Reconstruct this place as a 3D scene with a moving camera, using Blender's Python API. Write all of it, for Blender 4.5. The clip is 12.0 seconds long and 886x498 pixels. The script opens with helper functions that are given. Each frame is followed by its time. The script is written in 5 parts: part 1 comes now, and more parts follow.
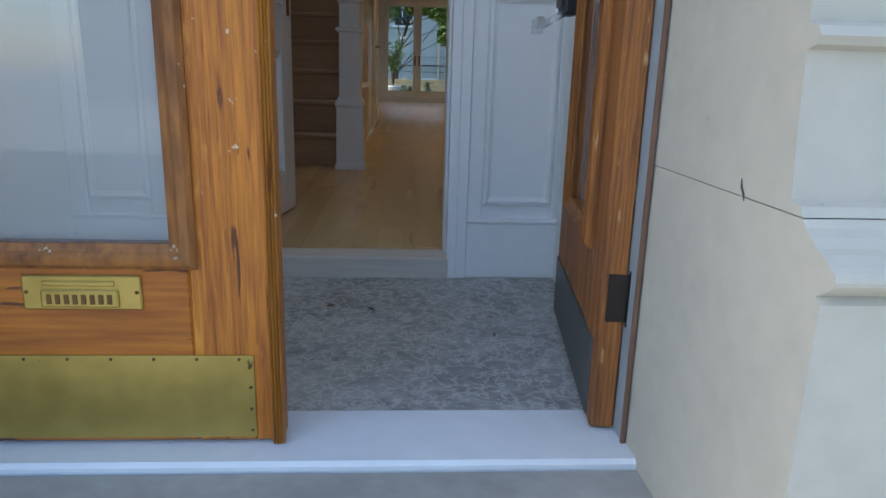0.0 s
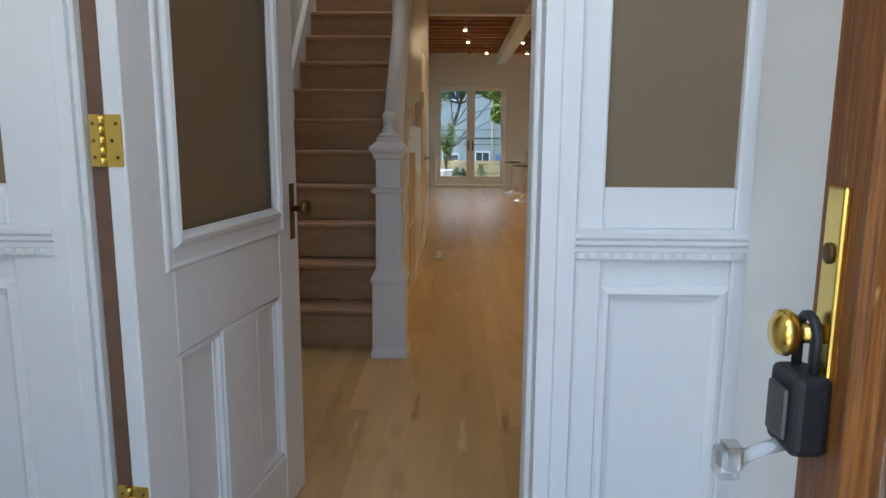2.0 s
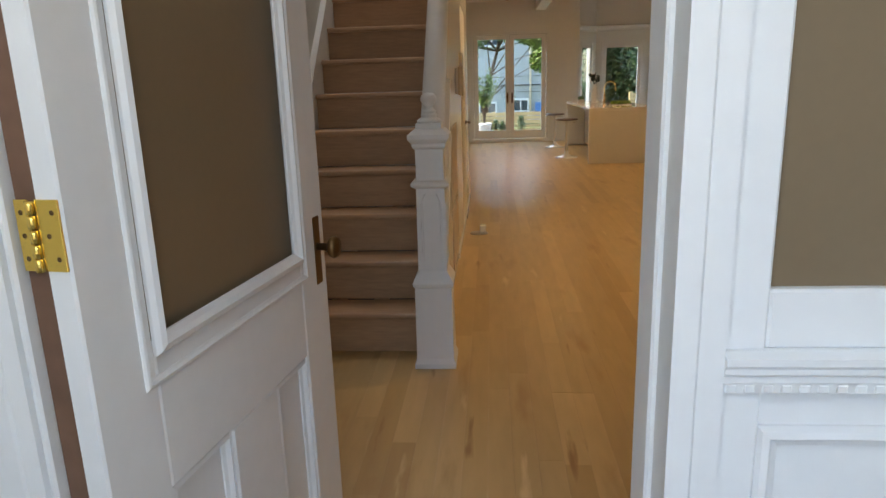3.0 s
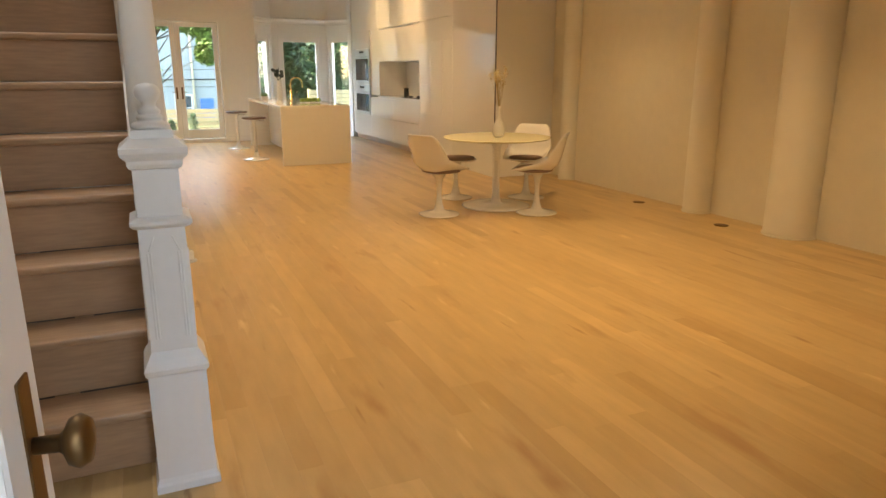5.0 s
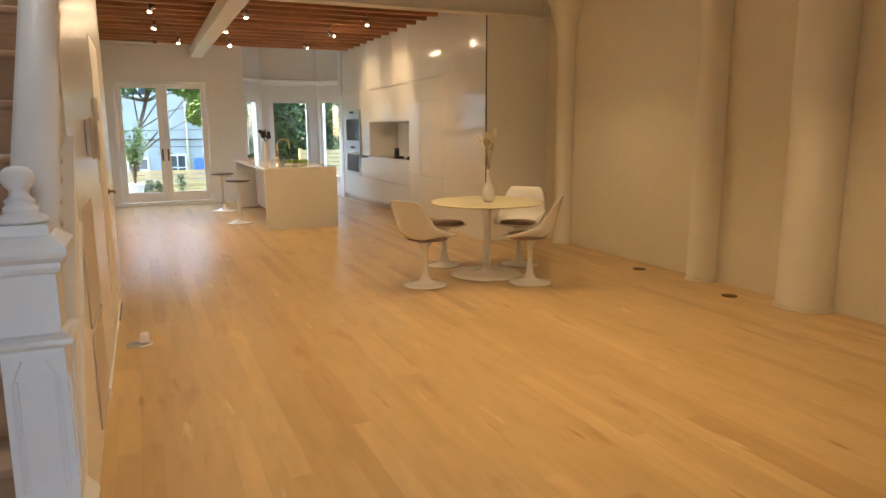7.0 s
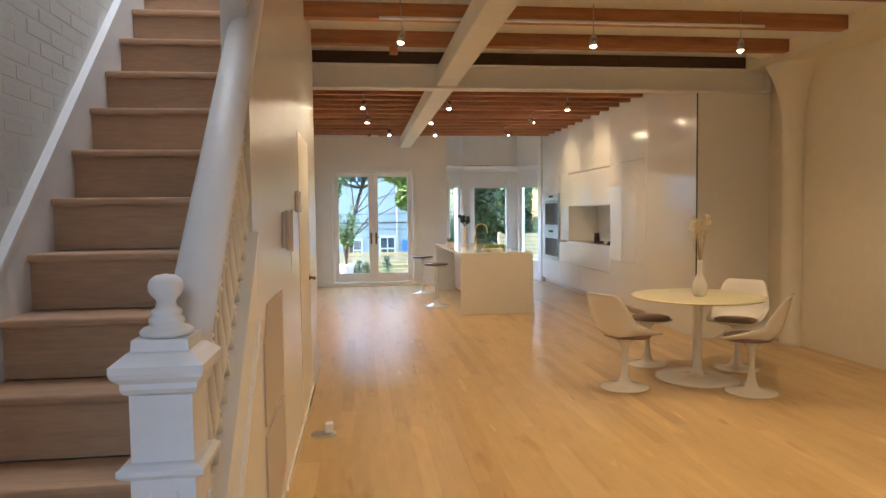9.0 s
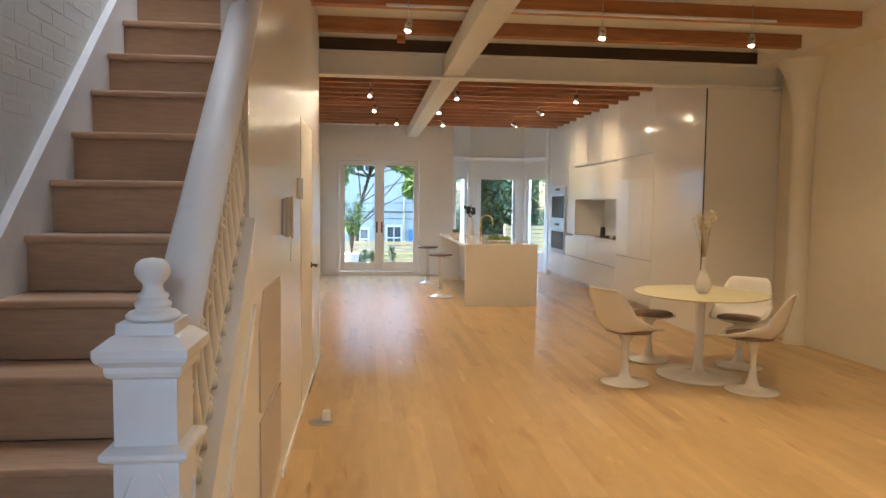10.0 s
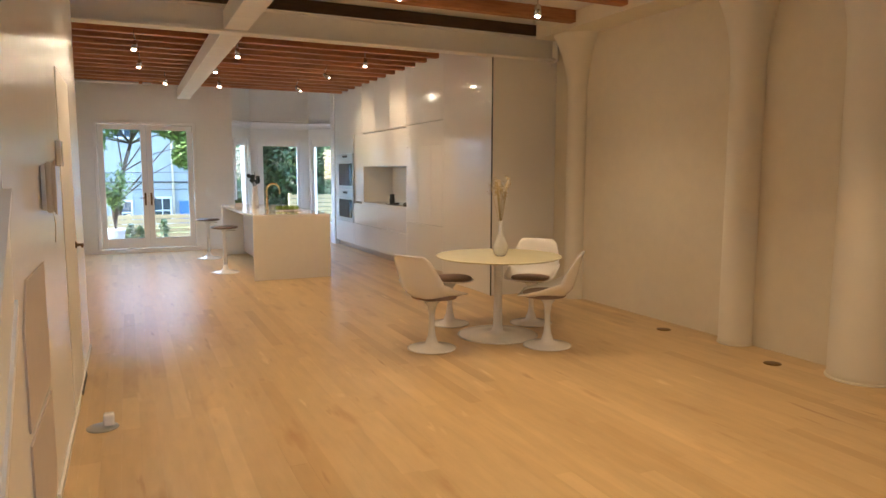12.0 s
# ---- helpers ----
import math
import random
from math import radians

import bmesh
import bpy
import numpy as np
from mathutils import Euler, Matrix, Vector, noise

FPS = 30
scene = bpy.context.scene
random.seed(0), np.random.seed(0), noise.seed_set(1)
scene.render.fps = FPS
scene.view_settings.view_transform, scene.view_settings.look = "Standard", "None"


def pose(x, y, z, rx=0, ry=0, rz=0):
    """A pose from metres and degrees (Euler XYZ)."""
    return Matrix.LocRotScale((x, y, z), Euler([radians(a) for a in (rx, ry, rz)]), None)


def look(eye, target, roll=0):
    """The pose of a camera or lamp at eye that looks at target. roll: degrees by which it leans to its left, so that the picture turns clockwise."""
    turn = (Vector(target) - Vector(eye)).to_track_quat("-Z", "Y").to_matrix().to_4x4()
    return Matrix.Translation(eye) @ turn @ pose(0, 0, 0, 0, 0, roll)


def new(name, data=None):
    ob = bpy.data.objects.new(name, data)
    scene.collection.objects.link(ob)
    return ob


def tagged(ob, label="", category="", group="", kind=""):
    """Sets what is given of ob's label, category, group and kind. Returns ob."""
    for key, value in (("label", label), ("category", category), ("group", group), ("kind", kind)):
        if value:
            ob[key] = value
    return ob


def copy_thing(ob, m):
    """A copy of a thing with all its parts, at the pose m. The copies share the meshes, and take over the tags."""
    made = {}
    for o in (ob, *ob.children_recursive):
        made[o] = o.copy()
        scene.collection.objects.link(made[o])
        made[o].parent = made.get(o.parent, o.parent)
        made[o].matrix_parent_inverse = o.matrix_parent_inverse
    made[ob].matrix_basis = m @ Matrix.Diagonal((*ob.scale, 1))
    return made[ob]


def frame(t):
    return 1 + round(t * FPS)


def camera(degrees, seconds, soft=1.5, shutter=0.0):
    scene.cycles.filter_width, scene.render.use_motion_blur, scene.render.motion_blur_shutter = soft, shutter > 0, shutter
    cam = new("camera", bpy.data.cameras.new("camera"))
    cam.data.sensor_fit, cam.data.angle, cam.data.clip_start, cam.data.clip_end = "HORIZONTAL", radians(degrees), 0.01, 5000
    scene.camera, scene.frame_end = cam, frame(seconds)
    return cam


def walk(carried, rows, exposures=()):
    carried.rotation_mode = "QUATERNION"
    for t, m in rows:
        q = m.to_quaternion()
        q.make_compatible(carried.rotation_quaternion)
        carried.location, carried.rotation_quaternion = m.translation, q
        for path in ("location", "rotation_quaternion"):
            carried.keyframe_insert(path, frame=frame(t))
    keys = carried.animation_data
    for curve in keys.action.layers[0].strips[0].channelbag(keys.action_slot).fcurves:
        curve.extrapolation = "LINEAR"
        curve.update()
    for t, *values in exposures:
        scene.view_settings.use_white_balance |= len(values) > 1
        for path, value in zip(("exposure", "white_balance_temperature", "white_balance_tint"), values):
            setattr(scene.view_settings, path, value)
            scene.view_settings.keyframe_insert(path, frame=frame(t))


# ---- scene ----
cam = camera(66.8, 12.0)
PATH = [
    (0, (1.143, 0.466, 0.649), (1.269, 2.399, 0.15), 1.6),
    (0.5, (1.16, 0.726, 0.839), (1.301, 2.666, 0.375), 1.9),
    (1, (1.173, 1.031, 1.068), (1.168, 2.975, 0.6), 1.6),
    (1.5, (1.139, 1.289, 1.182), (1.047, 3.26, 0.852), 1.4),
    (2, (1.148, 1.569, 1.228), (1.112, 3.541, 0.894), 0.3),
    (2.5, (1.121, 1.825, 1.376), (0.947, 3.773, 0.959), 0.6),
    (2.7, (1.113, 1.912, 1.394), (0.928, 3.852, 0.946), -1.0),
    (4.3, (0.865, 2.683, 1.423), (1.142, 4.582, 0.862), 0.9),
    (4.5, (0.852, 2.822, 1.39), (1.29, 4.693, 0.836), 1.1),
    (5, (0.766, 2.946, 1.384), (1.544, 4.717, 0.876), 0.0),
    (5.5, (0.818, 3.004, 1.412), (1.712, 4.734, 0.958), -0.1),
    (6, (0.920, 3.187, 1.397), (1.777, 4.944, 0.972), 0.5),
    (6.5, (0.985, 3.278, 1.411), (1.815, 5.051, 0.998), -0.2),
    (8.3, (1.248, 3.629, 1.469), (1.757, 5.559, 1.335), -0.1),
    (8.5, (1.252, 3.669, 1.471), (1.646, 5.625, 1.342), -1.3),
    (9, (1.221, 3.688, 1.481), (1.464, 5.67, 1.375), -0.7),
    (9.5, (1.232, 3.704, 1.48), (1.433, 5.69, 1.374), 0.5),
    (10, (1.262, 3.702, 1.479), (1.484, 5.686, 1.345), 0.6),
    (10.5, (1.255, 3.734, 1.483), (1.559, 5.706, 1.345), 1.4),
    (11, (1.216, 3.802, 1.494), (1.692, 5.74, 1.358), -0.4),
    (11.5, (1.18, 3.891, 1.484), (1.869, 5.761, 1.311), -0.2),
    (12, (1.142, 3.997, 1.464), (1.985, 5.797, 1.241), 0.1),
]
EXPOSURES = [
    (0.0, 1.70, 6300, 7), (0.5, 1.9, 6200, 7), (1.5, 2.66, 6400, 6), (2.5, 2.62, 7000, 8), (4.3, 3.95, 7500, 6),
    (5.5, 3.75, 7400, 7), (6.5, 3.68, 6900, 8), (8.5, 3.68, 6100, 8), (9.5, 3.70, 5850, 8), (11.0, 3.72, 5800, 9), (12.0, 3.70, 5800, 10),
]
walk(cam, [(t, look(eye, target, roll)) for t, eye, target, roll in PATH], EXPOSURES)

# ---------------------------------------------------------------- world and light
world = bpy.data.worlds.new("sky")
scene.world = world
world.use_nodes = True
wn = world.node_tree.nodes
sky = wn.new("ShaderNodeTexSky")
sky.sky_type, sky.sun_disc = "NISHITA", False
sky.sun_elevation, sky.sun_rotation = radians(44), radians(-86)
world.node_tree.links.new(sky.outputs[0], wn["Background"].inputs[0])
wn["Background"].inputs[1].default_value = 0.15
sun = new("sun", bpy.data.lights.new("sun", "SUN"))
sun.data.energy, sun.data.angle, sun.data.color = 2.2, radians(2.0), (1.0, 0.95, 0.88)
sun.matrix_world = look((0, 0, 0), (0.72, -0.05, -0.69))


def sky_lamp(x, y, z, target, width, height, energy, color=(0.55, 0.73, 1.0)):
    """An added area lamp that stands in for the sky's light falling in through an opening."""
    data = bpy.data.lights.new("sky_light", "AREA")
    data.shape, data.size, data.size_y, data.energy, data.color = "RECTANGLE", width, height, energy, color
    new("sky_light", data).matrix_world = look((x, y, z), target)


sky_lamp(1.49, 20.3, 3.45, (1.6, 14.6, 0.0), 1.7, 1.0, 17, (0.45, 0.66, 1.0))
sky_lamp(4.15, 20.9, 3.45, (3.95, 15.0, 0.0), 2.0, 1.0, 13, (0.45, 0.66, 1.0))
# Warm fill added below the stairwell opening to brighten the stairs.
sky_lamp(0.35, 7.5, 5.58, (0.35, 6.6, 0.0), 0.6, 1.7, 3.9, (1.0, 0.90, 0.78))
# Unseen fill lamp added under the front door head, brightening hall and newel.
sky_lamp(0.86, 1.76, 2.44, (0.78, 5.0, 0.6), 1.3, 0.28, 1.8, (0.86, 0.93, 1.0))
LAMP_COLOR, LAMP_POWER = (1.0, 0.68, 0.36), 5.2


# ---------------------------------------------------------------- materials
def mat(name, color, rough=0.5, metal=0.0, grain=0.0, scale=20.0, bump=0.0, stretch=(1, 1, 1), dark=None, spread=(0.35, 0.7), coat=0.0, rand=0.0):
    m = bpy.data.materials.new(name)
    m.use_nodes = True
    nt = m.node_tree
    b = nt.nodes["Principled BSDF"]
    b.inputs["Roughness"].default_value, b.inputs["Metallic"].default_value = rough, metal
    b.inputs["Coat Weight"].default_value = coat
    b.inputs["Base Color"].default_value = (*color, 1)
    if grain or bump or dark:
        tc = nt.nodes.new("ShaderNodeTexCoord")
        mp = nt.nodes.new("ShaderNodeMapping")
        mp.inputs["Scale"].default_value = stretch
        geo = nt.nodes.new("ShaderNodeNewGeometry")
        nt.links.new(geo.outputs["Position"], mp.inputs[0])
        n1 = nt.nodes.new("ShaderNodeTexNoise")
        n1.inputs["Scale"].default_value, n1.inputs["Detail"].default_value = scale, 6
        nt.links.new(mp.outputs[0], n1.inputs[0])
        n2 = nt.nodes.new("ShaderNodeTexNoise")
        n2.inputs["Scale"].default_value, n2.inputs["Detail"].default_value = scale * 0.13, 3
        nt.links.new(mp.outputs[0], n2.inputs[0])
        mix = nt.nodes.new("ShaderNodeMath")
        mix.operation = "MULTIPLY_ADD"
        mix.inputs[1].default_value, mix.inputs[2].default_value = 0.5, 0.0
        add = nt.nodes.new("ShaderNodeMath")
        add.operation = "ADD"
        nt.links.new(n1.outputs[0], add.inputs[0])
        nt.links.new(n2.outputs[0], add.inputs[1])
        nt.links.new(add.outputs[0], mix.inputs[0])
        val = mix.outputs[0]
        if rand:
            info = nt.nodes.new("ShaderNodeObjectInfo")
            ra = nt.nodes.new("ShaderNodeMath")
            ra.operation = "MULTIPLY_ADD"
            ra.inputs[1].default_value = rand
            nt.links.new(info.outputs["Random"], ra.inputs[0])
            nt.links.new(val, ra.inputs[2])
            sub = nt.nodes.new("ShaderNodeMath")
            sub.operation = "SUBTRACT"
            sub.inputs[1].default_value = rand * 0.5
            nt.links.new(ra.outputs[0], sub.inputs[0])
            val = sub.outputs[0]
        ramp = nt.nodes.new("ShaderNodeValToRGB")
        d = dark or tuple(c * (1 - grain) for c in color)
        ramp.color_ramp.elements[0].position, ramp.color_ramp.elements[1].position = spread
        ramp.color_ramp.elements[0].color, ramp.color_ramp.elements[1].color = (*d, 1), (*color, 1)
        nt.links.new(val, ramp.inputs[0])
        nt.links.new(ramp.outputs[0], b.inputs["Base Color"])
        if bump:
            bp = nt.nodes.new("ShaderNodeBump")
            bp.inputs["Strength"].default_value, bp.inputs["Distance"].default_value = bump, 0.004
            nt.links.new(n1.outputs[0], bp.inputs["Height"])
            nt.links.new(bp.outputs[0], b.inputs["Normal"])
    return m


def vary_islands(m, amount):
    """Lets every loose piece of a joined mesh differ a little in tone."""
    nt = m.node_tree
    b = nt.nodes["Principled BSDF"]
    old = b.inputs["Base Color"].links[0].from_socket
    geo, rp, mx = (nt.nodes.new("ShaderNode" + k) for k in ("NewGeometry", "ValToRGB", "MixRGB"))
    rp.color_ramp.elements[0].color = (1 - amount, 1 - amount, 1 - amount, 1)
    nt.links.new(geo.outputs["Random Per Island"], rp.inputs[0])
    mx.blend_type = "MULTIPLY"
    mx.inputs[0].default_value = 1.0
    nt.links.new(old, mx.inputs[1])
    nt.links.new(rp.outputs[0], mx.inputs[2])
    nt.links.new(mx.outputs[0], b.inputs["Base Color"])


def glass_mat(name, tint=(1, 1, 1), rough=0.0):
    m = bpy.data.materials.new(name)
    m.use_nodes = True
    nt = m.node_tree
    nt.nodes.remove(nt.nodes["Principled BSDF"])
    tr, gl, mx, fr, pw, ad = (nt.nodes.new("ShaderNode" + k) for k in ("BsdfTransparent", "BsdfGlossy", "MixShader", "LayerWeight", "Math", "Math"))
    tr.inputs[0].default_value = (*tint, 1)
    gl.inputs["Roughness"].default_value = rough
    fr.inputs[0].default_value = 0.5
    pw.operation, pw.inputs[1].default_value = "POWER", 4.0
    ad.operation, ad.inputs[1].default_value, ad.inputs[2].default_value = "MULTIPLY_ADD", 0.6, 0.05
    nt.links.new(fr.outputs["Facing"], pw.inputs[0])
    nt.links.new(pw.outputs[0], ad.inputs[0])
    nt.links.new(ad.outputs[0], mx.inputs[0])
    nt.links.new(tr.outputs[0], mx.inputs[1])
    nt.links.new(gl.outputs[0], mx.inputs[2])
    nt.links.new(mx.outputs[0], nt.nodes["Material Output"].inputs[0])
    return m


def glow(name, color, power):
    m = mat(name, color)
    b = m.node_tree.nodes["Principled BSDF"]
    b.inputs["Emission Color"].default_value, b.inputs["Emission Strength"].default_value = (*color, 1), power
    return m


SEMIW = mat("semi_gloss_white_paint", (0.80, 0.79, 0.77), 0.22, grain=0.04, scale=10, bump=0.04)
WHITE = mat("white_wall_paint", (0.80, 0.79, 0.76), 0.55, grain=0.04, scale=14, bump=0.05)
COLUMNW = mat("smooth_white_plaster", (0.83, 0.79, 0.69), 0.6, grain=0.05, scale=7, bump=0.15)
PLASTER = mat("rough_white_plaster", (0.78, 0.72, 0.59), 0.6, grain=0.07, scale=9, bump=0.25)
BRICKW = mat("white_painted_brick", (0.62, 0.62, 0.59), 0.6, grain=0.08, scale=30, bump=0.3)
GLOSSW = mat("glossy_white_paint", (0.80, 0.81, 0.82), 0.46, grain=0.05, scale=25, bump=0.06)
LACQ = mat("white_lacquer", (0.82, 0.81, 0.79), 0.12, coat=0.3)
FLOOR = mat("pale_oak_floor", (0.62, 0.42, 0.24), 0.33, grain=0.28, scale=12, bump=0.05, stretch=(6, 0.5, 1), rand=0.25)
TREAD = mat("pale_oak_tread", (0.55, 0.35, 0.21), 0.45, grain=0.3, scale=16, bump=0.06, stretch=(0.6, 5, 5), rand=0.15)
OAKDOOR = mat("worn_varnished_oak", (0.58, 0.20, 0.016), 0.5, dark=(0.26, 0.066, 0.005), scale=30, bump=0.5, stretch=(8, 8, 0.32), spread=(0.38, 0.62), coat=0.03)
OAKDOORH = mat("worn_varnished_oak_rail", (0.58, 0.20, 0.016), 0.5, dark=(0.28, 0.075, 0.006), scale=26, bump=0.35, stretch=(0.22, 3, 3), coat=0.03)
BRASS = mat("aged_brass", (0.56, 0.42, 0.13), 0.45, 1.0, dark=(0.38, 0.28, 0.085), scale=14, bump=0.1)
BRIGHTBRASS = mat("bright_brass", (0.85, 0.60, 0.15), 0.25, 1.0)
DARKMETAL = mat("dark_bronze", (0.06, 0.05, 0.045), 0.45, 0.8, grain=0.4, scale=40, bump=0.1)
BLACKPL = mat("black_plastic", (0.02, 0.022, 0.026), 0.5)
CHROME = mat("brushed_steel", (0.62, 0.62, 0.60), 0.22, 1.0)
STONE = mat("limestone_render", (0.50, 0.465, 0.39), 0.85, grain=0.14, scale=22, bump=0.3)
CONCRETE = mat("grey_stone_landing", (0.42, 0.41, 0.38), 0.85, grain=0.3, scale=18, bump=0.3)
SILLW = mat("white_painted_sill", (0.72, 0.75, 0.78), 0.5, grain=0.1, scale=20, bump=0.1)
TERR = mat("mottled_stone_floor", (0.47, 0.47, 0.45), 0.45, grain=0.62, scale=30, bump=0.05)


def veined(m, scale, vein, amount):
    """Pale veins round uneven cells, over the colour that the material has."""
    nt = m.node_tree
    b = nt.nodes["Principled BSDF"]
    old = b.inputs["Base Color"].links[0].from_socket
    geo, vor, ns, mx, rp, add = (nt.nodes.new("ShaderNode" + k) for k in ("NewGeometry", "TexVoronoi", "TexNoise", "MixRGB", "ValToRGB", "MixRGB"))
    vor.feature = "DISTANCE_TO_EDGE"
    vor.inputs["Scale"].default_value, ns.inputs["Scale"].default_value = scale, scale * 1.3
    ns.inputs["Detail"].default_value = 5
    nt.links.new(geo.outputs["Position"], ns.inputs[0])
    add.blend_type = "ADD"
    add.inputs[0].default_value = 0.34
    nt.links.new(geo.outputs["Position"], add.inputs[1])
    nt.links.new(ns.outputs["Color"], add.inputs[2])
    nt.links.new(add.outputs[0], vor.inputs["Vector"])
    rp.color_ramp.elements[0].color, rp.color_ramp.elements[1].color = (amount, amount, amount, 1), (0, 0, 0, 1)
    rp.color_ramp.elements[1].position = 0.10
    nt.links.new(vor.outputs["Distance"], rp.inputs[0])
    nt.links.new(rp.outputs[0], mx.inputs[0])
    nt.links.new(old, mx.inputs[1])
    mx.inputs[2].default_value = (*vein, 1)
    nt.links.new(mx.outputs[0], b.inputs["Base Color"])


veined(TERR, 11.0, (0.66, 0.66, 0.64), 0.55)
JOIST = mat("old_pine_joist", (0.64, 0.30, 0.13), 0.6, dark=(0.34, 0.125, 0.052), scale=10, bump=0.3, stretch=(0.4, 5, 5))
JOISTW = mat("white_painted_joist", (0.78, 0.76, 0.71), 0.5, grain=0.1, scale=20, bump=0.2, stretch=(0.4, 4, 4))
OAKWORN = mat("weathered_oak", (0.42, 0.165, 0.035), 0.6, dark=(0.14, 0.05, 0.014), scale=26, bump=0.4, stretch=(2.5, 2.5, 0.6))
OAKBROWN = mat("weathered_brown_oak", (0.38, 0.138, 0.024), 0.55, dark=(0.15, 0.048, 0.012), scale=28, bump=0.5, stretch=(7, 7, 0.3), spread=(0.38, 0.62))
OAKDARK = mat("dark_oak", (0.24, 0.10, 0.04), 0.4, dark=(0.10, 0.035, 0.015), scale=30, bump=0.2, stretch=(3, 3, 0.3))
OAKREED = mat("worn_reeded_oak", (0.50, 0.20, 0.022), 0.42, dark=(0.17, 0.050, 0.006), scale=30, bump=0.2, stretch=(4, 4, 0.2), coat=0.12)
BRASSDARK = mat("dark_brass", (0.17, 0.105, 0.05), 0.5, 1.0)
GREYPAINT = mat("grey_blue_paint", (0.30, 0.34, 0.37), 0.5, grain=0.1, scale=18, bump=0.08)
CUSHION = mat("taupe_felt", (0.28, 0.20, 0.165), 0.95, grain=0.2, scale=120, bump=0.3)
SHELL = mat("white_gloss_plastic", (0.80, 0.78, 0.75), 0.22, coat=0.2)
TABLETOP = mat("cream_marble_top", (0.74, 0.69, 0.46), 0.25, grain=0.08, scale=5)
WALNUT = mat("dark_walnut", (0.10, 0.05, 0.03), 0.4, grain=0.3, scale=20, stretch=(4, 0.5, 1))
OVENGLASS = mat("black_oven_glass", (0.012, 0.014, 0.018), 0.06)
STEEL = mat("satin_steel", (0.55, 0.56, 0.57), 0.3, 1.0)
PALEGOLD = mat("pale_gold", (0.85, 0.68, 0.36), 0.25, 1.0)
APPLE = mat("green_apple_skin", (0.25, 0.36, 0.04), 0.35, grain=0.25, scale=40)
LEAF = mat("green_leaf", (0.06, 0.13, 0.025), 0.5, grain=0.4, scale=30, rand=0.5)
# Lighter copy of LEAF, with sunlight put into its green.
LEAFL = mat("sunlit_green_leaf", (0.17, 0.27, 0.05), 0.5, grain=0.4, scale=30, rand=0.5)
DARKLEAF = mat("dark_leaf", (0.015, 0.022, 0.015), 0.4)
DRIED = mat("dried_flower", (0.50, 0.40, 0.20), 0.9, grain=0.3, scale=60)
BARK = mat("brown_bark", (0.11, 0.075, 0.05), 0.9, grain=0.5, scale=18, bump=0.6, stretch=(2, 2, 0.5))
FENCE = mat("pale_cedar_slat", (0.46, 0.37, 0.19), 0.7, grain=0.25, scale=14, stretch=(0.4, 4, 4), bump=0.1, rand=0.3)
FACADE = mat("pale_blue_stucco", (0.27, 0.305, 0.335), 0.85, grain=0.12, scale=2.5, bump=0.2)
FACADETRIM = mat("pale_stucco_trim", (0.50, 0.54, 0.58), 0.8, grain=0.06, scale=8)
DARKWIN = mat("dark_window_glass", (0.03, 0.045, 0.06), 0.08)
BLUEDOOR = mat("blue_door_paint", (0.05, 0.14, 0.36), 0.5, grain=0.1, scale=10)
DECK = mat("grey_deck_board", (0.22, 0.205, 0.185), 0.8, grain=0.25, scale=12, stretch=(0.4, 4, 1))
GRASSM = mat("lawn", (0.10, 0.17, 0.04), 0.9, grain=0.4, scale=25, bump=0.4)
ASPHALT = mat("asphalt", (0.06, 0.06, 0.06), 0.9, grain=0.3, scale=40, bump=0.3)
WIRE = mat("black_cable", (0.015, 0.015, 0.015), 0.6)
BRICKRED = mat("pale_brick", (0.50, 0.45, 0.40), 0.85, grain=0.3, scale=12, bump=0.3)
CARPAINT = mat("silver_car_paint", (0.45, 0.47, 0.50), 0.25, 0.6, coat=0.6)
RUBBER = mat("tyre_rubber", (0.02, 0.02, 0.02), 0.8)
GREYMETAL = mat("grey_panel_paint", (0.56, 0.49, 0.44), 0.5, grain=0.06, scale=15)
DARKGREY = mat("dark_grey_kick_plate", (0.13, 0.13, 0.13), 0.45, 0.5, grain=0.3, scale=12)
THRESH = mat("worn_pale_threshold", (0.62, 0.57, 0.50), 0.6, grain=0.2, scale=14, bump=0.1, stretch=(0.5, 4, 4))
PACKER = mat("dark_old_timber", (0.085, 0.05, 0.032), 0.8, grain=0.4, scale=14, bump=0.3, stretch=(0.4, 4, 4))
SCAR = mat("bare_worn_oak", (0.62, 0.28, 0.06), 0.6, dark=(0.34, 0.11, 0.012), scale=60, bump=0.6, stretch=(1.5, 1, 0.7))
BROWNEDGE = mat("brown_jamb", (0.20, 0.105, 0.065), 0.6, grain=0.3, scale=30)
BEIGE = mat("beige_plastic", (0.62, 0.55, 0.44), 0.4)
PLANK = mat("pale_oak_plank", (0.625, 0.432, 0.205), 0.30, grain=0.22, scale=5, bump=0.02, stretch=(3.5, 0.6, 1), rand=0.10)
PLANKFAR = mat("pale_oak_planks", (0.625, 0.432, 0.205), 0.28, grain=0.18, scale=5, bump=0.02, stretch=(3.5, 0.6, 1))
vary_islands(JOIST, 0.3)


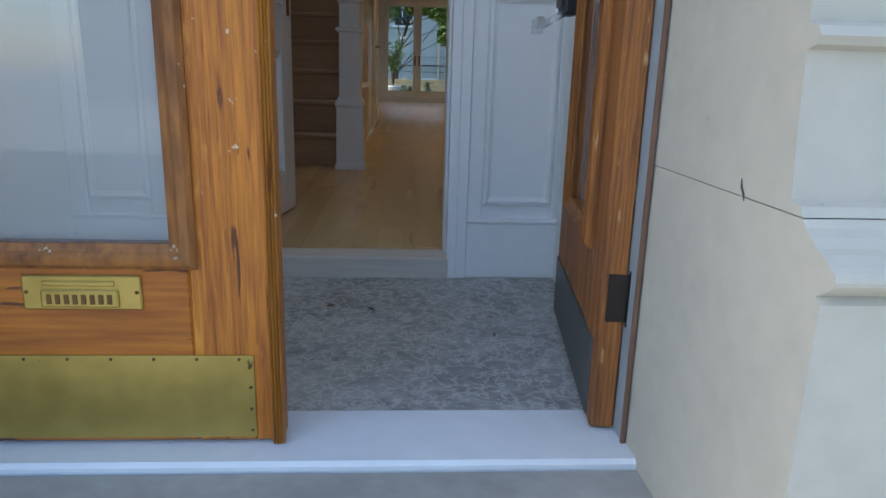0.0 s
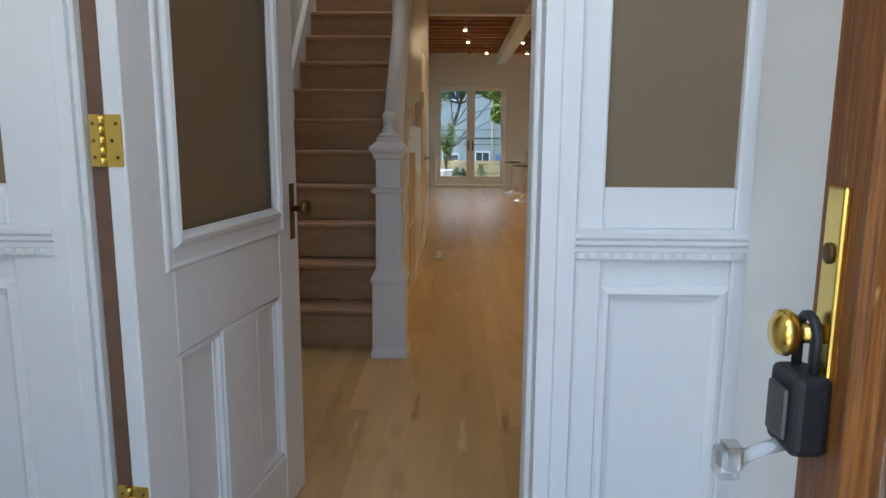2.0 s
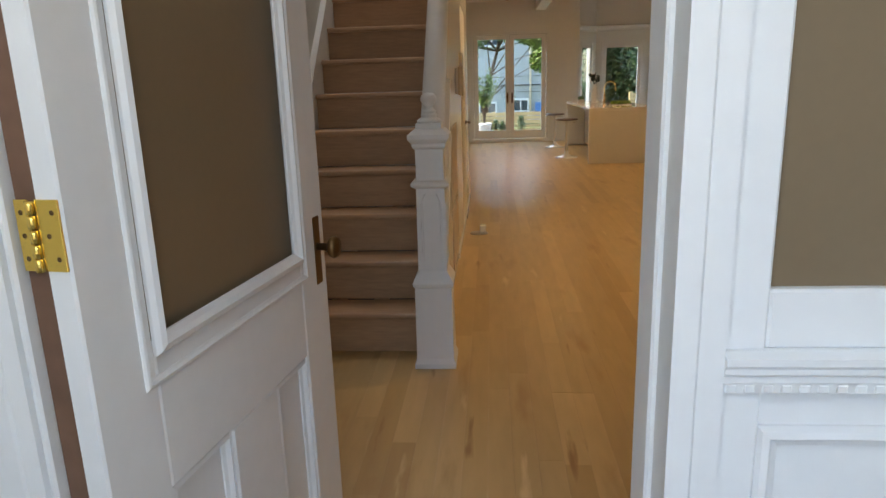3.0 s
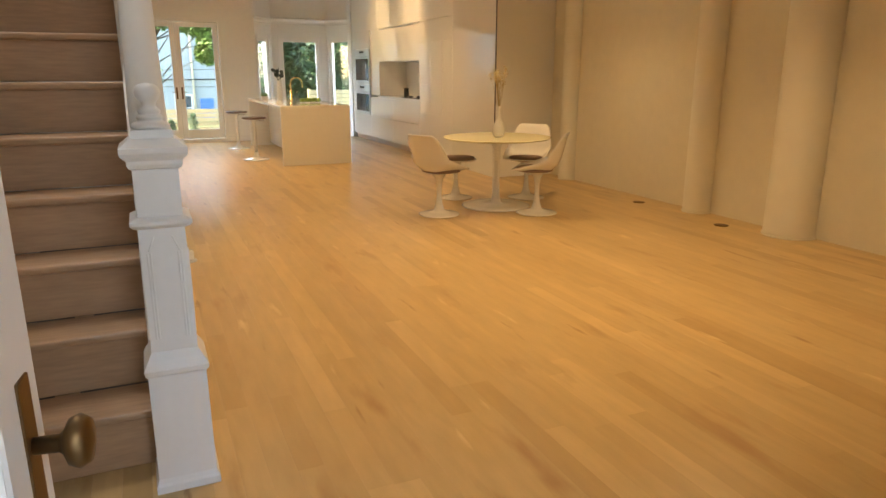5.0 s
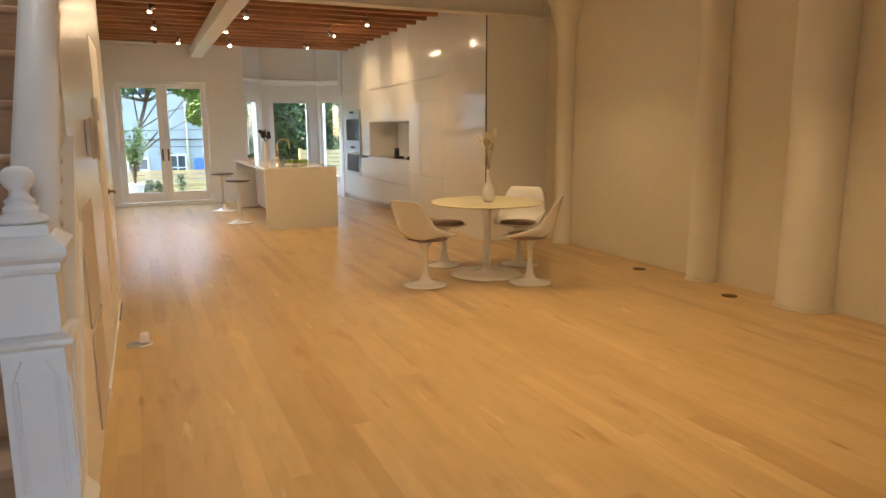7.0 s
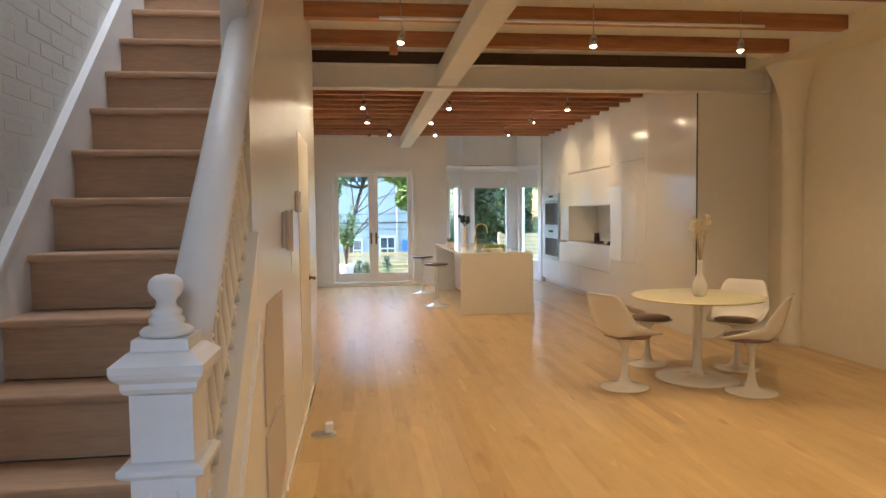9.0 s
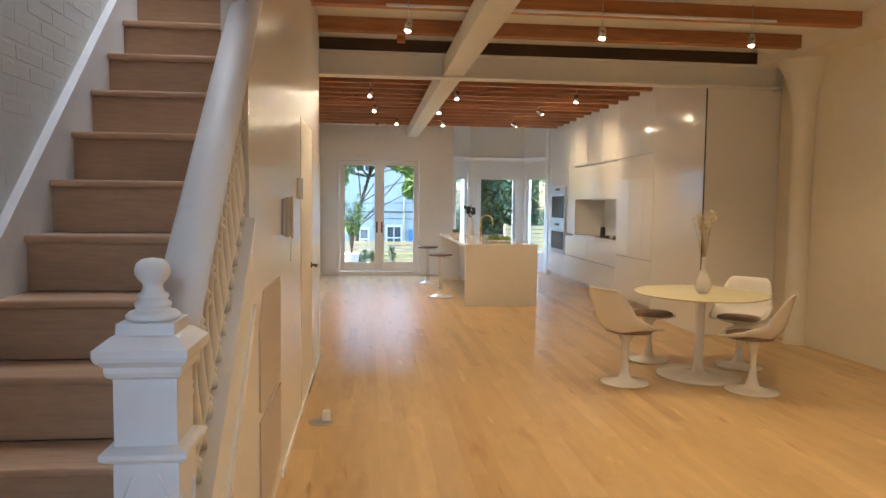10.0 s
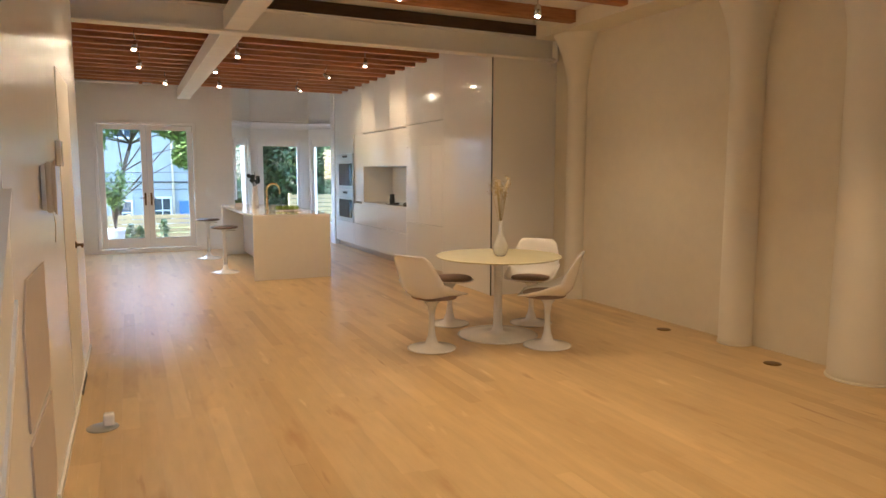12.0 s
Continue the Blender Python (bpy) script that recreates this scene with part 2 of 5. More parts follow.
def board_tones(m, socket):
    """Gives single boards one of a few set tones."""
    nt = m.node_tree
    b = nt.nodes["Principled BSDF"]
    old = b.inputs["Base Color"].links[0].from_socket
    src = nt.nodes.new("ShaderNodeObjectInfo" if socket == "Random" else "ShaderNodeNewGeometry")
    rp, mx = nt.nodes.new("ShaderNodeValToRGB"), nt.nodes.new("ShaderNodeMixRGB")
    rp.color_ramp.interpolation = "CONSTANT"
    for k, (at, tone) in enumerate(((0.0, (1, 1, 1)), (0.45, (0.94, 0.93, 0.92)), (0.70, (1.05, 1.06, 1.08)), (0.86, (0.87, 0.84, 0.80)), (0.95, (0.81, 0.77, 0.72)))):
        e = rp.color_ramp.elements[k] if k < 2 else rp.color_ramp.elements.new(at)
        e.position, e.color = at, (*tone, 1)
    mx.blend_type = "MULTIPLY"
    mx.inputs[0].default_value = 1.0
    nt.links.new(src.outputs[socket], rp.inputs[0])
    nt.links.new(old, mx.inputs[1])
    nt.links.new(rp.outputs[0], mx.inputs[2])
    nt.links.new(mx.outputs[0], b.inputs["Base Color"])


board_tones(PLANK, "Random")
board_tones(PLANKFAR, "Random Per Island")
for leafy in (LEAF, LEAFL):
    vary_islands(leafy, 0.5)


def flecked(m, color, scale, level, stretch=(1, 1, 1), soft=0.03):
    """Small worn flecks of another colour over a material."""
    nt = m.node_tree
    b = nt.nodes["Principled BSDF"]
    old = b.inputs["Base Color"].links[0].from_socket
    geo, mp, ns, rp, mx = (nt.nodes.new("ShaderNode" + k) for k in ("NewGeometry", "Mapping", "TexNoise", "ValToRGB", "MixRGB"))
    mp.inputs["Scale"].default_value = stretch
    ns.inputs["Scale"].default_value, ns.inputs["Detail"].default_value = scale, 4
    nt.links.new(geo.outputs["Position"], mp.inputs[0])
    nt.links.new(mp.outputs[0], ns.inputs[0])
    rp.color_ramp.elements[0].position, rp.color_ramp.elements[1].position = level, level + soft
    nt.links.new(ns.outputs[0], rp.inputs[0])
    nt.links.new(rp.outputs[0], mx.inputs[0])
    nt.links.new(old, mx.inputs[1])
    mx.inputs[2].default_value = (*color, 1)
    nt.links.new(mx.outputs[0], b.inputs["Base Color"])


flecked(OAKDOOR, (0.10, 0.026, 0.003), 13, 0.63, (3.5, 3.5, 0.35))
flecked(OAKDOORH, (0.10, 0.028, 0.004), 11, 0.60, (0.35, 3, 3))
flecked(OAKREED, (0.12, 0.032, 0.004), 16, 0.64, (4, 4, 0.3))
flecked(OAKDOOR, (0.64, 0.26, 0.035), 9, 0.62, (2.6, 2.6, 0.6), 0.10)
flecked(OAKDOOR, (0.60, 0.46, 0.30), 34, 0.715)
flecked(OAKREED, (0.62, 0.50, 0.38), 42, 0.70, (1, 1, 0.7))
flecked(OAKWORN, (0.50, 0.42, 0.32), 46, 0.69, (0.7, 1, 0.7))
flecked(OAKBROWN, (0.50, 0.30, 0.12), 20, 0.66, (2.0, 2.0, 0.5), 0.06)
flecked(BRASS, (0.16, 0.11, 0.045), 30, 0.73)
for planks in (PLANK, PLANKFAR):
    flecked(planks, (0.40, 0.235, 0.10), 1.5, 0.60, (4.0, 0.9, 1), 0.16)
    flecked(planks, (0.34, 0.19, 0.08), 2.4, 0.67, (5.0, 0.6, 1), 0.08)
    flecked(planks, (0.72, 0.55, 0.30), 2.2, 0.66, (4.5, 0.7, 1), 0.10)
flecked(STONE, (0.34, 0.30, 0.24), 30, 0.74)
GLASS = glass_mat("clear_glass")
DOORGLASS = glass_mat("hazy_old_glass")
nt = DOORGLASS.node_tree
haze, veil, out = nt.nodes.new("ShaderNodeMixShader"), nt.nodes.new("ShaderNodeBsdfDiffuse"), nt.nodes["Material Output"]
veil.inputs[0].default_value = (0.78, 0.84, 0.86, 1)
haze.inputs[0].default_value = 0.10
nt.links.new(out.inputs[0].links[0].from_socket, haze.inputs[1])
nt.links.new(veil.outputs[0], haze.inputs[2])
nt.links.new(haze.outputs[0], out.inputs[0])
FROST = mat("frosted_glass", (0.20, 0.145, 0.088), 0.4, grain=0.06, scale=60)
CLEAR = mat("clear_acrylic", (0.88, 0.91, 0.94), 0.12)
CLEAR.node_tree.nodes["Principled BSDF"].inputs["Transmission Weight"].default_value = 0.75
BULB = glow("lamp_glow", (1.0, 0.80, 0.52), 25.0)


# ---------------------------------------------------------------- building helpers
def bm_box(bm, x0, x1, y0, y1, z0, z1):
    c = [bm.verts.new((x, y, z)) for z in (z0, z1) for x, y in ((x0, y0), (x1, y0), (x1, y1), (x0, y1))]
    for f in ((3, 2, 1, 0), (4, 5, 6, 7), (0, 1, 5, 4), (1, 2, 6, 5), (2, 3, 7, 6), (3, 0, 4, 7)):
        bm.faces.new([c[i] for i in f])
    return bm


def boxes(*dims):
    bm = bmesh.new()
    for d in dims:
        bm_box(bm, *d)
    return bm


def rbox(x0, x1, y0, y1, z0, z1, r=0.004, seg=1):
    bm = boxes((x0, x1, y0, y1, z0, z1))
    bmesh.ops.bevel(bm, geom=bm.edges[:], offset=r, segments=seg, affect="EDGES", profile=0.5)
    return bm


def lathe(profile, seg=32, cx=0.0, cy=0.0):
    """A turned shape from (radius, height) pairs."""
    bm = bmesh.new()
    rings = []
    for r, z in profile:
        rings.append([bm.verts.new((cx + r * math.cos(2 * math.pi * i / seg), cy + r * math.sin(2 * math.pi * i / seg), z)) for i in range(seg)])
    for a, b in zip(rings, rings[1:]):
        for i in range(seg):
            bm.faces.new((a[i], a[(i + 1) % seg], b[(i + 1) % seg], b[i]))
    if profile[0][0] > 1e-4:
        bm.faces.new(rings[0][::-1])
    if profile[-1][0] > 1e-4:
        bm.faces.new(rings[-1])
    bmesh.ops.remove_doubles(bm, verts=bm.verts[:], dist=1e-5)
    for f in bm.faces:
        f.smooth = len(f.verts) <= 4
    return bm


def extrude_profile(points, axis, a, b):
    """A closed 2D outline swept along an axis: x takes (y, z), y takes (x, z), z takes (x, y)."""
    bm = bmesh.new()
    put = {"x": lambda p, v: (v, p[0], p[1]), "y": lambda p, v: (p[0], v, p[1]), "z": lambda p, v: (p[0], p[1], v)}[axis]
    lo, hi = ([bm.verts.new(put(p, v)) for p in points] for v in (a, b))
    bm.faces.new(lo)
    bm.faces.new(hi[::-1])
    n = len(points)
    for i in range(n):
        bm.faces.new((lo[i], lo[(i + 1) % n], hi[(i + 1) % n], hi[i]))
    bmesh.ops.recalc_face_normals(bm, faces=bm.faces[:])
    return bm


def tube(path, r, seg=10):
    bm = bmesh.new()
    pts = [Vector(p) for p in path]
    rings = []
    ref = Vector((0.31, 0.17, 0.93)).normalized()
    for i, p in enumerate(pts):
        d = (pts[min(i + 1, len(pts) - 1)] - pts[max(i - 1, 0)]).normalized()
        u = d.cross(ref).normalized()
        v = d.cross(u)
        rr = r[i] if isinstance(r, (list, tuple)) else r
        rings.append([bm.verts.new(p + rr * (math.cos(2 * math.pi * k / seg) * u + math.sin(2 * math.pi * k / seg) * v)) for k in range(seg)])
    for a, b in zip(rings, rings[1:]):
        for k in range(seg):
            f = bm.faces.new((a[k], a[(k + 1) % seg], b[(k + 1) % seg], b[k]))
            f.smooth = True
    bm.faces.new(rings[0][::-1])
    bm.faces.new(rings[-1])
    bmesh.ops.recalc_face_normals(bm, faces=bm.faces[:])
    return bm


def mesh_of(name, bm, material):
    me = bpy.data.meshes.new(name)
    bm.to_mesh(me)
    bm.free()
    me.materials.append(material)
    return me


def part(name, bm, material, parent, label="", m=None):
    ob = new(name, mesh_of(name, bm, material))
    ob.parent = parent
    if m is not None:
        ob.matrix_basis = m
    if label:
        tagged(ob, label)
    return ob


def thing(name, label, category, group="", at=None):
    ob = new(name)
    ob.empty_display_size = 0.1
    if at is not None:
        ob.matrix_basis = at
    return tagged(ob, label, category, group)


def structure(name, bm, material, label, category=""):
    return tagged(new(name, mesh_of(name, bm, material)), label, category or name.split("_")[0], kind="structure")


# ---------------------------------------------------------------- plan in metres
DOOR_Y = 1.69      # outer door plane
INNER_Y = 2.90     # vestibule's inner wall, outer face
BACK_Y = 17.62     # back wall, room side
LEFT_X = -0.10     # party wall beside the stairs
STAIR_X = 0.80     # stair partition, room side
RIGHT_X = 5.95     # party wall across the room
KIT_X = 5.06       # kitchen cabinet fronts
CEIL_Z = 3.20
VEST_Z = -0.085
LAND_Z = -0.088
RISE, GO, FIRST_Y, STEPS = 0.2235, 0.225, 5.355, 14

# floor of the hall and room, vestibule, stoop
floor = structure("floor", boxes((-0.35, 6.4, INNER_Y + 0.08, BACK_Y + 0.30, -0.18, -0.014)), DARKGREY, "pale oak plank floor of the open room")
structure("vestibule_floor", boxes((-0.3, 2.2, DOOR_Y + 0.14, INNER_Y + 0.08, -0.25, VEST_Z)), TERR, "grey mottled stone floor of the vestibule", "floor")
structure("door_sill", rbox(-0.1, 1.62, DOOR_Y - 0.075, DOOR_Y + 0.14, -0.24, -0.072, 0.008), SILLW, "white painted sill under the front door", "sill")
structure("stoop_landing", rbox(-1.2, 3.2, 1.25, DOOR_Y - 0.075, -1.2, LAND_Z, 0.01), CONCRETE, "worn grey stone landing before the front door", "landing")
for i in range(6):
    structure("stoop_step", rbox(-1.2, 3.2, 0.95 - 0.3 * i, 1.25 - 0.3 * i, -1.6, LAND_Z - 0.18 * (i + 1), 0.01), CONCRETE, "worn grey stone step of the stoop", "step")
structure("pavement", boxes((-60, 60, -6.0, 1.2, -1.45, -1.29)), CONCRETE, "grey concrete pavement before the house", "pavement")
structure("road", boxes((-60, 60, -14.0, -6.0, -1.55, -1.42)), ASPHALT, "grey asphalt street before the house", "road")
structure("far_pavement", boxes((-250, 250, -250, -14.0, -1.8, -1.40)), CONCRETE, "grey pavement across the street", "pavement")
structure("ground", boxes((-250, 250, 20.2, 400, -1.8, -0.62)), GRASSM, "lawn and soil round the houses", "ground")
structure("inner_threshold", rbox(0.44, 1.32, INNER_Y - 0.03, INNER_Y + 0.10, -0.13, -0.006, 0.006), THRESH, "pale wooden threshold of the inner door", "threshold")

# shell
structure("wall_left", boxes((LEFT_X - 0.25, LEFT_X, INNER_Y, 10.3, -0.2, 5.6)), BRICKW, "white painted brick wall beside the stairs", "wall")
structure("wall_left_back", boxes((0.05, 0.30, 10.35, BACK_Y, -0.2, CEIL_Z)), WHITE, "white plaster wall beyond the stair partition", "wall")
structure("wall_right", boxes((RIGHT_X, RIGHT_X + 0.3, INNER_Y, BACK_Y + 0.3, -0.2, CEIL_Z)), PLASTER, "cream lit white plaster party wall", "wall")
structure("wall_front", boxes((-0.35, -0.03, INNER_Y, INNER_Y + 0.14, VEST_Z, CEIL_Z), (1.80, 6.4, INNER_Y, INNER_Y + 0.14, VEST_Z, CEIL_Z), (-0.03, 1.80, INNER_Y, INNER_Y + 0.14, 2.75, CEIL_Z)), WHITE, "white wall round the inner door", "wall")
structure("vestibule_side_walls", boxes((-0.30, -0.03, DOOR_Y + 0.16, INNER_Y, VEST_Z, 2.95), (1.718, 2.1, DOOR_Y + 0.16, INNER_Y - 0.03, VEST_Z, 2.95)), WHITE, "white walls beside the vestibule", "wall")
structure("vestibule_ceiling", boxes((-0.30, 2.1, DOOR_Y - 0.0, INNER_Y, 2.95, 3.1)), WHITE, "white ceiling over the vestibule", "ceiling")
structure("house_front", boxes((-4.0, 0.02, 1.35, 1.85, -1.4, 7.0), (1.72, 8.0, 1.35, 1.85, -1.4, 7.0), (0.02, 1.72, 1.45, 1.85, 2.62, 7.0)), STONE, "pale stone front of the row house", "wall")
structure("wall_back", boxes((0.05, 0.64, BACK_Y, BACK_Y + 0.25, -0.2, CEIL_Z), (0.64, 2.35, BACK_Y, BACK_Y + 0.25, 2.40, CEIL_Z), (2.35, 3.02, BACK_Y, BACK_Y + 0.25, -0.2, CEIL_Z), (5.04, 6.2, BACK_Y, BACK_Y + 0.25, -0.2, CEIL_Z)), WHITE, "white plaster back wall with garden doors and bay", "wall")
structure("ceiling", boxes((-0.1, 6.2, INNER_Y, 5.0, CEIL_Z, CEIL_Z + 0.2), (STAIR_X, 6.2, 5.0, 10.4, CEIL_Z, CEIL_Z + 0.2), (0.05, 6.2, 10.4, BACK_Y + 0.2, CEIL_Z, CEIL_Z + 0.2)), WHITE, "white board ceiling above the joists")
structure("stairwell_ceiling", boxes((LEFT_X - 0.2, STAIR_X + 0.2, 4.8, 6.6, 5.6, 5.75), (LEFT_X - 0.2, STAIR_X + 0.2, 9.2, 10.5, 5.6, 5.75), (LEFT_X - 0.2, 0.02, 6.6, 9.2, 5.6, 5.75), (0.68, STAIR_X + 0.2, 6.6, 9.2, 5.6, 5.75)), WHITE, "white ceiling over the stairwell with a skylight opening", "ceiling")

structure("stairwell_walls", boxes((LEFT_X, 0.9, 4.85, 5.0, CEIL_Z + 0.201, 5.6), (STAIR_X + 0.001, 0.9, 5.0, 10.1, CEIL_Z + 0.201, 5.6), (LEFT_X - 0.25, 0.70, 10.30, 10.45, -0.2, 5.6), (0.30, 0.699, 10.10, 10.299, -0.02, 5.6)), WHITE, "white walls closing the stairwell", "wall")
structure("ground_slab", boxes((0.05, 6.3, BACK_Y + 0.3, 20.4, -0.5, -0.12)), DECK, "grey boarded terrace behind the house", "terrace")

# stair partition: spandrel under the string and full wall further on
def string_z(y):
    return RISE + (y - FIRST_Y) / GO * RISE
BAL_END = 6.40
pts = [(5.37, 0.0), (10.2, 0.0), (10.2, 5.6), (BAL_END, 5.6), (BAL_END, string_z(BAL_END) + 0.1), (5.37, string_z(5.37) + 0.1)]
structure("stair_partition", extrude_profile(pts, "x", 0.70, STAIR_X), SEMIW, "white partition beside the staircase", "wall")

# ---------------------------------------------------------------- front entrance
def panel_moulding(parent, x0, x1, z0, z1, y, w, d, material, name="moulding"):
    """Four moulded strips round a field, standing proud of the face y towards -y."""
    prof = [(0, 0), (w, 0), (w, -0.25 * d), (0.72 * w, -0.5 * d), (0.5 * w, -d), (0.2 * w, -0.8 * d), (0, -0.35 * d)]
    bm = bmesh.new()
    for k in range(len(prof)):
        (p0, q0), (p1, q1) = prof[k], prof[(k + 1) % len(prof)]
        c0 = [bm.verts.new(v) for v in ((x0 + p0, y + q0, z0 + p0), (x1 - p0, y + q0, z0 + p0), (x1 - p0, y + q0, z1 - p0), (x0 + p0, y + q0, z1 - p0))]
        c1 = [bm.verts.new(v) for v in ((x0 + p1, y + q1, z0 + p1), (x1 - p1, y + q1, z0 + p1), (x1 - p1, y + q1, z1 - p1), (x0 + p1, y + q1, z1 - p1))]
        for i in range(4):
            bm.faces.new((c0[i], c0[(i + 1) % 4], c1[(i + 1) % 4], c1[i]))
    bmesh.ops.remove_doubles(bm, verts=bm.verts[:], dist=1e-5)
    bmesh.ops.recalc_face_normals(bm, faces=bm.faces[:])
    return part(name, bm, material, parent)


def outer_leaf(name, label, at, w):
    """A glazed oak leaf: local x runs from the hinge side (0) to the meeting stile (w), -y faces the street."""
    ob = thing(name, label, "door", "front double doors", at)
    top, t, g0, g1 = 2.62, 0.05, 0.195, w - 0.195
    part("hinge_stile", rbox(0, g0 - 0.03, 0, t, 0.0, top), OAKDOOR, ob)
    part("meeting_stile", rbox(g1 + 0.03, w, 0, t, 0.0, top), OAKDOOR, ob)
    part("bottom_rail", rbox(g0 - 0.03, g1 + 0.03, 0.001, t - 0.001, 0.0, 0.39), OAKDOORH, ob)
    part("top_rail", rbox(g0 - 0.03, g1 + 0.03, 0.001, t - 0.001, top - 0.14, top), OAKDOORH, ob)
    pane = part("pane", boxes((g0 - 0.02, g1 + 0.02, 0.022, 0.028, 0.39, top - 0.15)), DOORGLASS, ob)
    pane.visible_shadow = False
    panel_moulding(ob, g0 - 0.048, g1 + 0.048, 0.355, top - 0.12, 0.001, 0.048, 0.022, OAKWORN, "glazing_moulding")
    inner = panel_moulding(ob, g0 - 0.040, g1 + 0.040, 0.363, top - 0.128, 0, 0.034, 0.016, OAKDARK, "glazing_moulding")
    inner.matrix_basis = Matrix.Translation((w, t - 0.001, 0)) @ Matrix.Rotation(math.pi, 4, "Z")
    return ob


LEAF_Z = -0.066
left_leaf = outer_leaf("front_door", "worn varnished oak front door leaf, closed, with glazed upper panel", pose(0.165, DOOR_Y, LEAF_Z), 0.75)
kp = part("kick_plate", rbox(0.01, 0.698, -0.005, 0.002, 0.010, 0.183, 0.001), BRASS, left_leaf, "tarnished brass kick plate")
for i in range(9):
    part("nail", lathe([(0.0035, 0), (0.003, 0.0015), (0.0, 0.002)], 8), BRASSDARK, kp, m=pose(0.03 + i * 0.08, -0.005, 0.176, 90))
for i in range(4):
    part("nail", lathe([(0.0035, 0), (0.003, 0.0015), (0.0, 0.002)], 8), BRASSDARK, kp, m=pose(0.690, -0.005, 0.025 + i * 0.046, 90))
slot = part("mail_slot", rbox(0.284, 0.498, -0.006, 0.002, 0.275, 0.342, 0.003), BRASS, left_leaf, "tarnished brass letter plate")
part("slot_bar", rbox(0.322, 0.452, -0.010, -0.005, 0.322, 0.332, 0.002), BRASS, slot)
part("flap", rbox(0.318, 0.458, -0.011, -0.005, 0.281, 0.315, 0.003), BRASS, slot)
for i in range(8):
    part("raised_letter", rbox(0.329 + i * 0.0155, 0.338 + i * 0.0155, -0.013, -0.010, 0.288, 0.307, 0.001), BRASSDARK, slot)
for x in (0.292, 0.490):
    part("screw", lathe([(0.004, 0), (0.003, 0.002), (0.0, 0.0025)], 8), BRASSDARK, slot, m=pose(x, -0.006, 0.31, 90))
reeds = [(0.728, 0.002)]
for i in range(4):
    c = 0.7315 + i * 0.0060
    reeds += [(c - 0.0027, -0.004), (c - 0.0016, -0.0075), (c, -0.009), (c + 0.0016, -0.0075), (c + 0.0027, -0.004)]
reeds += [(0.7525, 0.002)]
part("astragal", extrude_profile(reeds, "z", -0.004, 2.60), OAKREED, left_leaf, "reeded oak edge strip")

for x, z, w, h in ((0.685, 1.193, 0.034, 0.030), (0.688, 1.089, 0.022, 0.018), (0.683, 1.228, 0.018, 0.012), (0.676, 1.205, 0.014, 0.040), (0.697, 1.075, 0.012, 0.030)):
    bm = lathe([(1.0, 0.0), (0.92, 0.05), (0.70, 0.07), (0.45, 0.04), (0.30, 0.06), (0.0, 0.05)], 18)
    for v in bm.verts:
        k = 1 + 0.22 * noise.noise((v.co.x * 2 + x * 90, v.co.y * 2, z * 40))
        v.co = (v.co.x * k * w / 2, v.co.y * k * h / 2, v.co.z * 0.028)
    part("wood_scar", bm, SCAR, left_leaf, "bare pale scar of old door furniture", m=pose(x, 0.0005, z, 90))
FLIP = Matrix.Diagonal((1, -1, 1, 1))
right_leaf = outer_leaf("front_door", "worn varnished oak front door leaf standing open into the vestibule", pose(1.548, DOOR_Y + 0.045, LEAF_Z, 0, 0, 83.2) @ FLIP, 0.74)
for piece in right_leaf.children:
    if piece.name.split(".")[0] in ("hinge_stile", "meeting_stile", "bottom_rail", "top_rail", "glazing_moulding"):
        piece.data.materials[0] = OAKBROWN
part("kick_plate", rbox(0.04, 0.73, -0.005, 0.002, 0.010, 0.183, 0.001), DARKGREY, right_leaf, "dark grey metal kick plate")
lock = part("lock_plate", rbox(0.655, 0.705, -0.009, 0.002, 0.91, 1.235, 0.004, 2), BRIGHTBRASS, right_leaf, "long brass lock plate")
part("keyhole", lathe([(0.014, 0), (0.013, 0.004), (0.006, 0.005), (0.0, 0.003)], 16), BRASSDARK, lock, m=pose(0.68, -0.009, 1.15, 90))
knob_prof = [(0.013, 0), (0.013, 0.022), (0.010, 0.025), (0.014, 0.030), (0.026, 0.034), (0.031, 0.043), (0.029, 0.053), (0.018, 0.060), (0.0, 0.062)]
part("knob", lathe(knob_prof, 28), BRIGHTBRASS, lock, "polished brass knob", m=pose(0.68, -0.009, 1.045, 90))
for z in (0.24, 1.15, 2.15):
    hb = part("hinge", rbox(-0.004, 0.001, 0.012, 0.052, z, z + 0.10, 0.001), DARKMETAL, right_leaf, "dark bronze butt hinge")
    part("hinge_pin", lathe([(0.006, z - 0.012), (0.009, z - 0.006), (0.009, z + 0.106), (0.006, z + 0.112)], 12, -0.006, 0.060), DARKMETAL, hb)

# key safe hung from the knob
safe = thing("key_safe", "black key safe hanging by its shackle from the brass knob", "lock box")
kx, ky = 1.606, 2.418
bm = rbox(kx - 0.028, kx + 0.022, ky - 0.038, ky + 0.038, 0.82, 0.93, 0.012, 3)
part("body", bm, BLACKPL, safe)
part("dial_cover", rbox(kx - 0.036, kx - 0.028, ky - 0.026, ky + 0.022, 0.84, 0.91, 0.004, 2), DARKGREY, safe)
arch = [(kx, ky - 0.022, 0.925), (kx, ky - 0.022, 0.98)] + [(kx, ky - 0.022 * math.cos(a), 0.98 + 0.022 * math.sin(a)) for a in (0.5, 1.0, 1.57, 2.1, 2.6)] + [(kx, ky + 0.022, 0.98), (kx, ky + 0.022, 0.925)]
part("shackle", tube(arch, 0.0065, 10), BLACKPL, safe)
keyob = thing("glass_knob_key", "small clear glass and chrome key fob hanging from the key safe", "key")
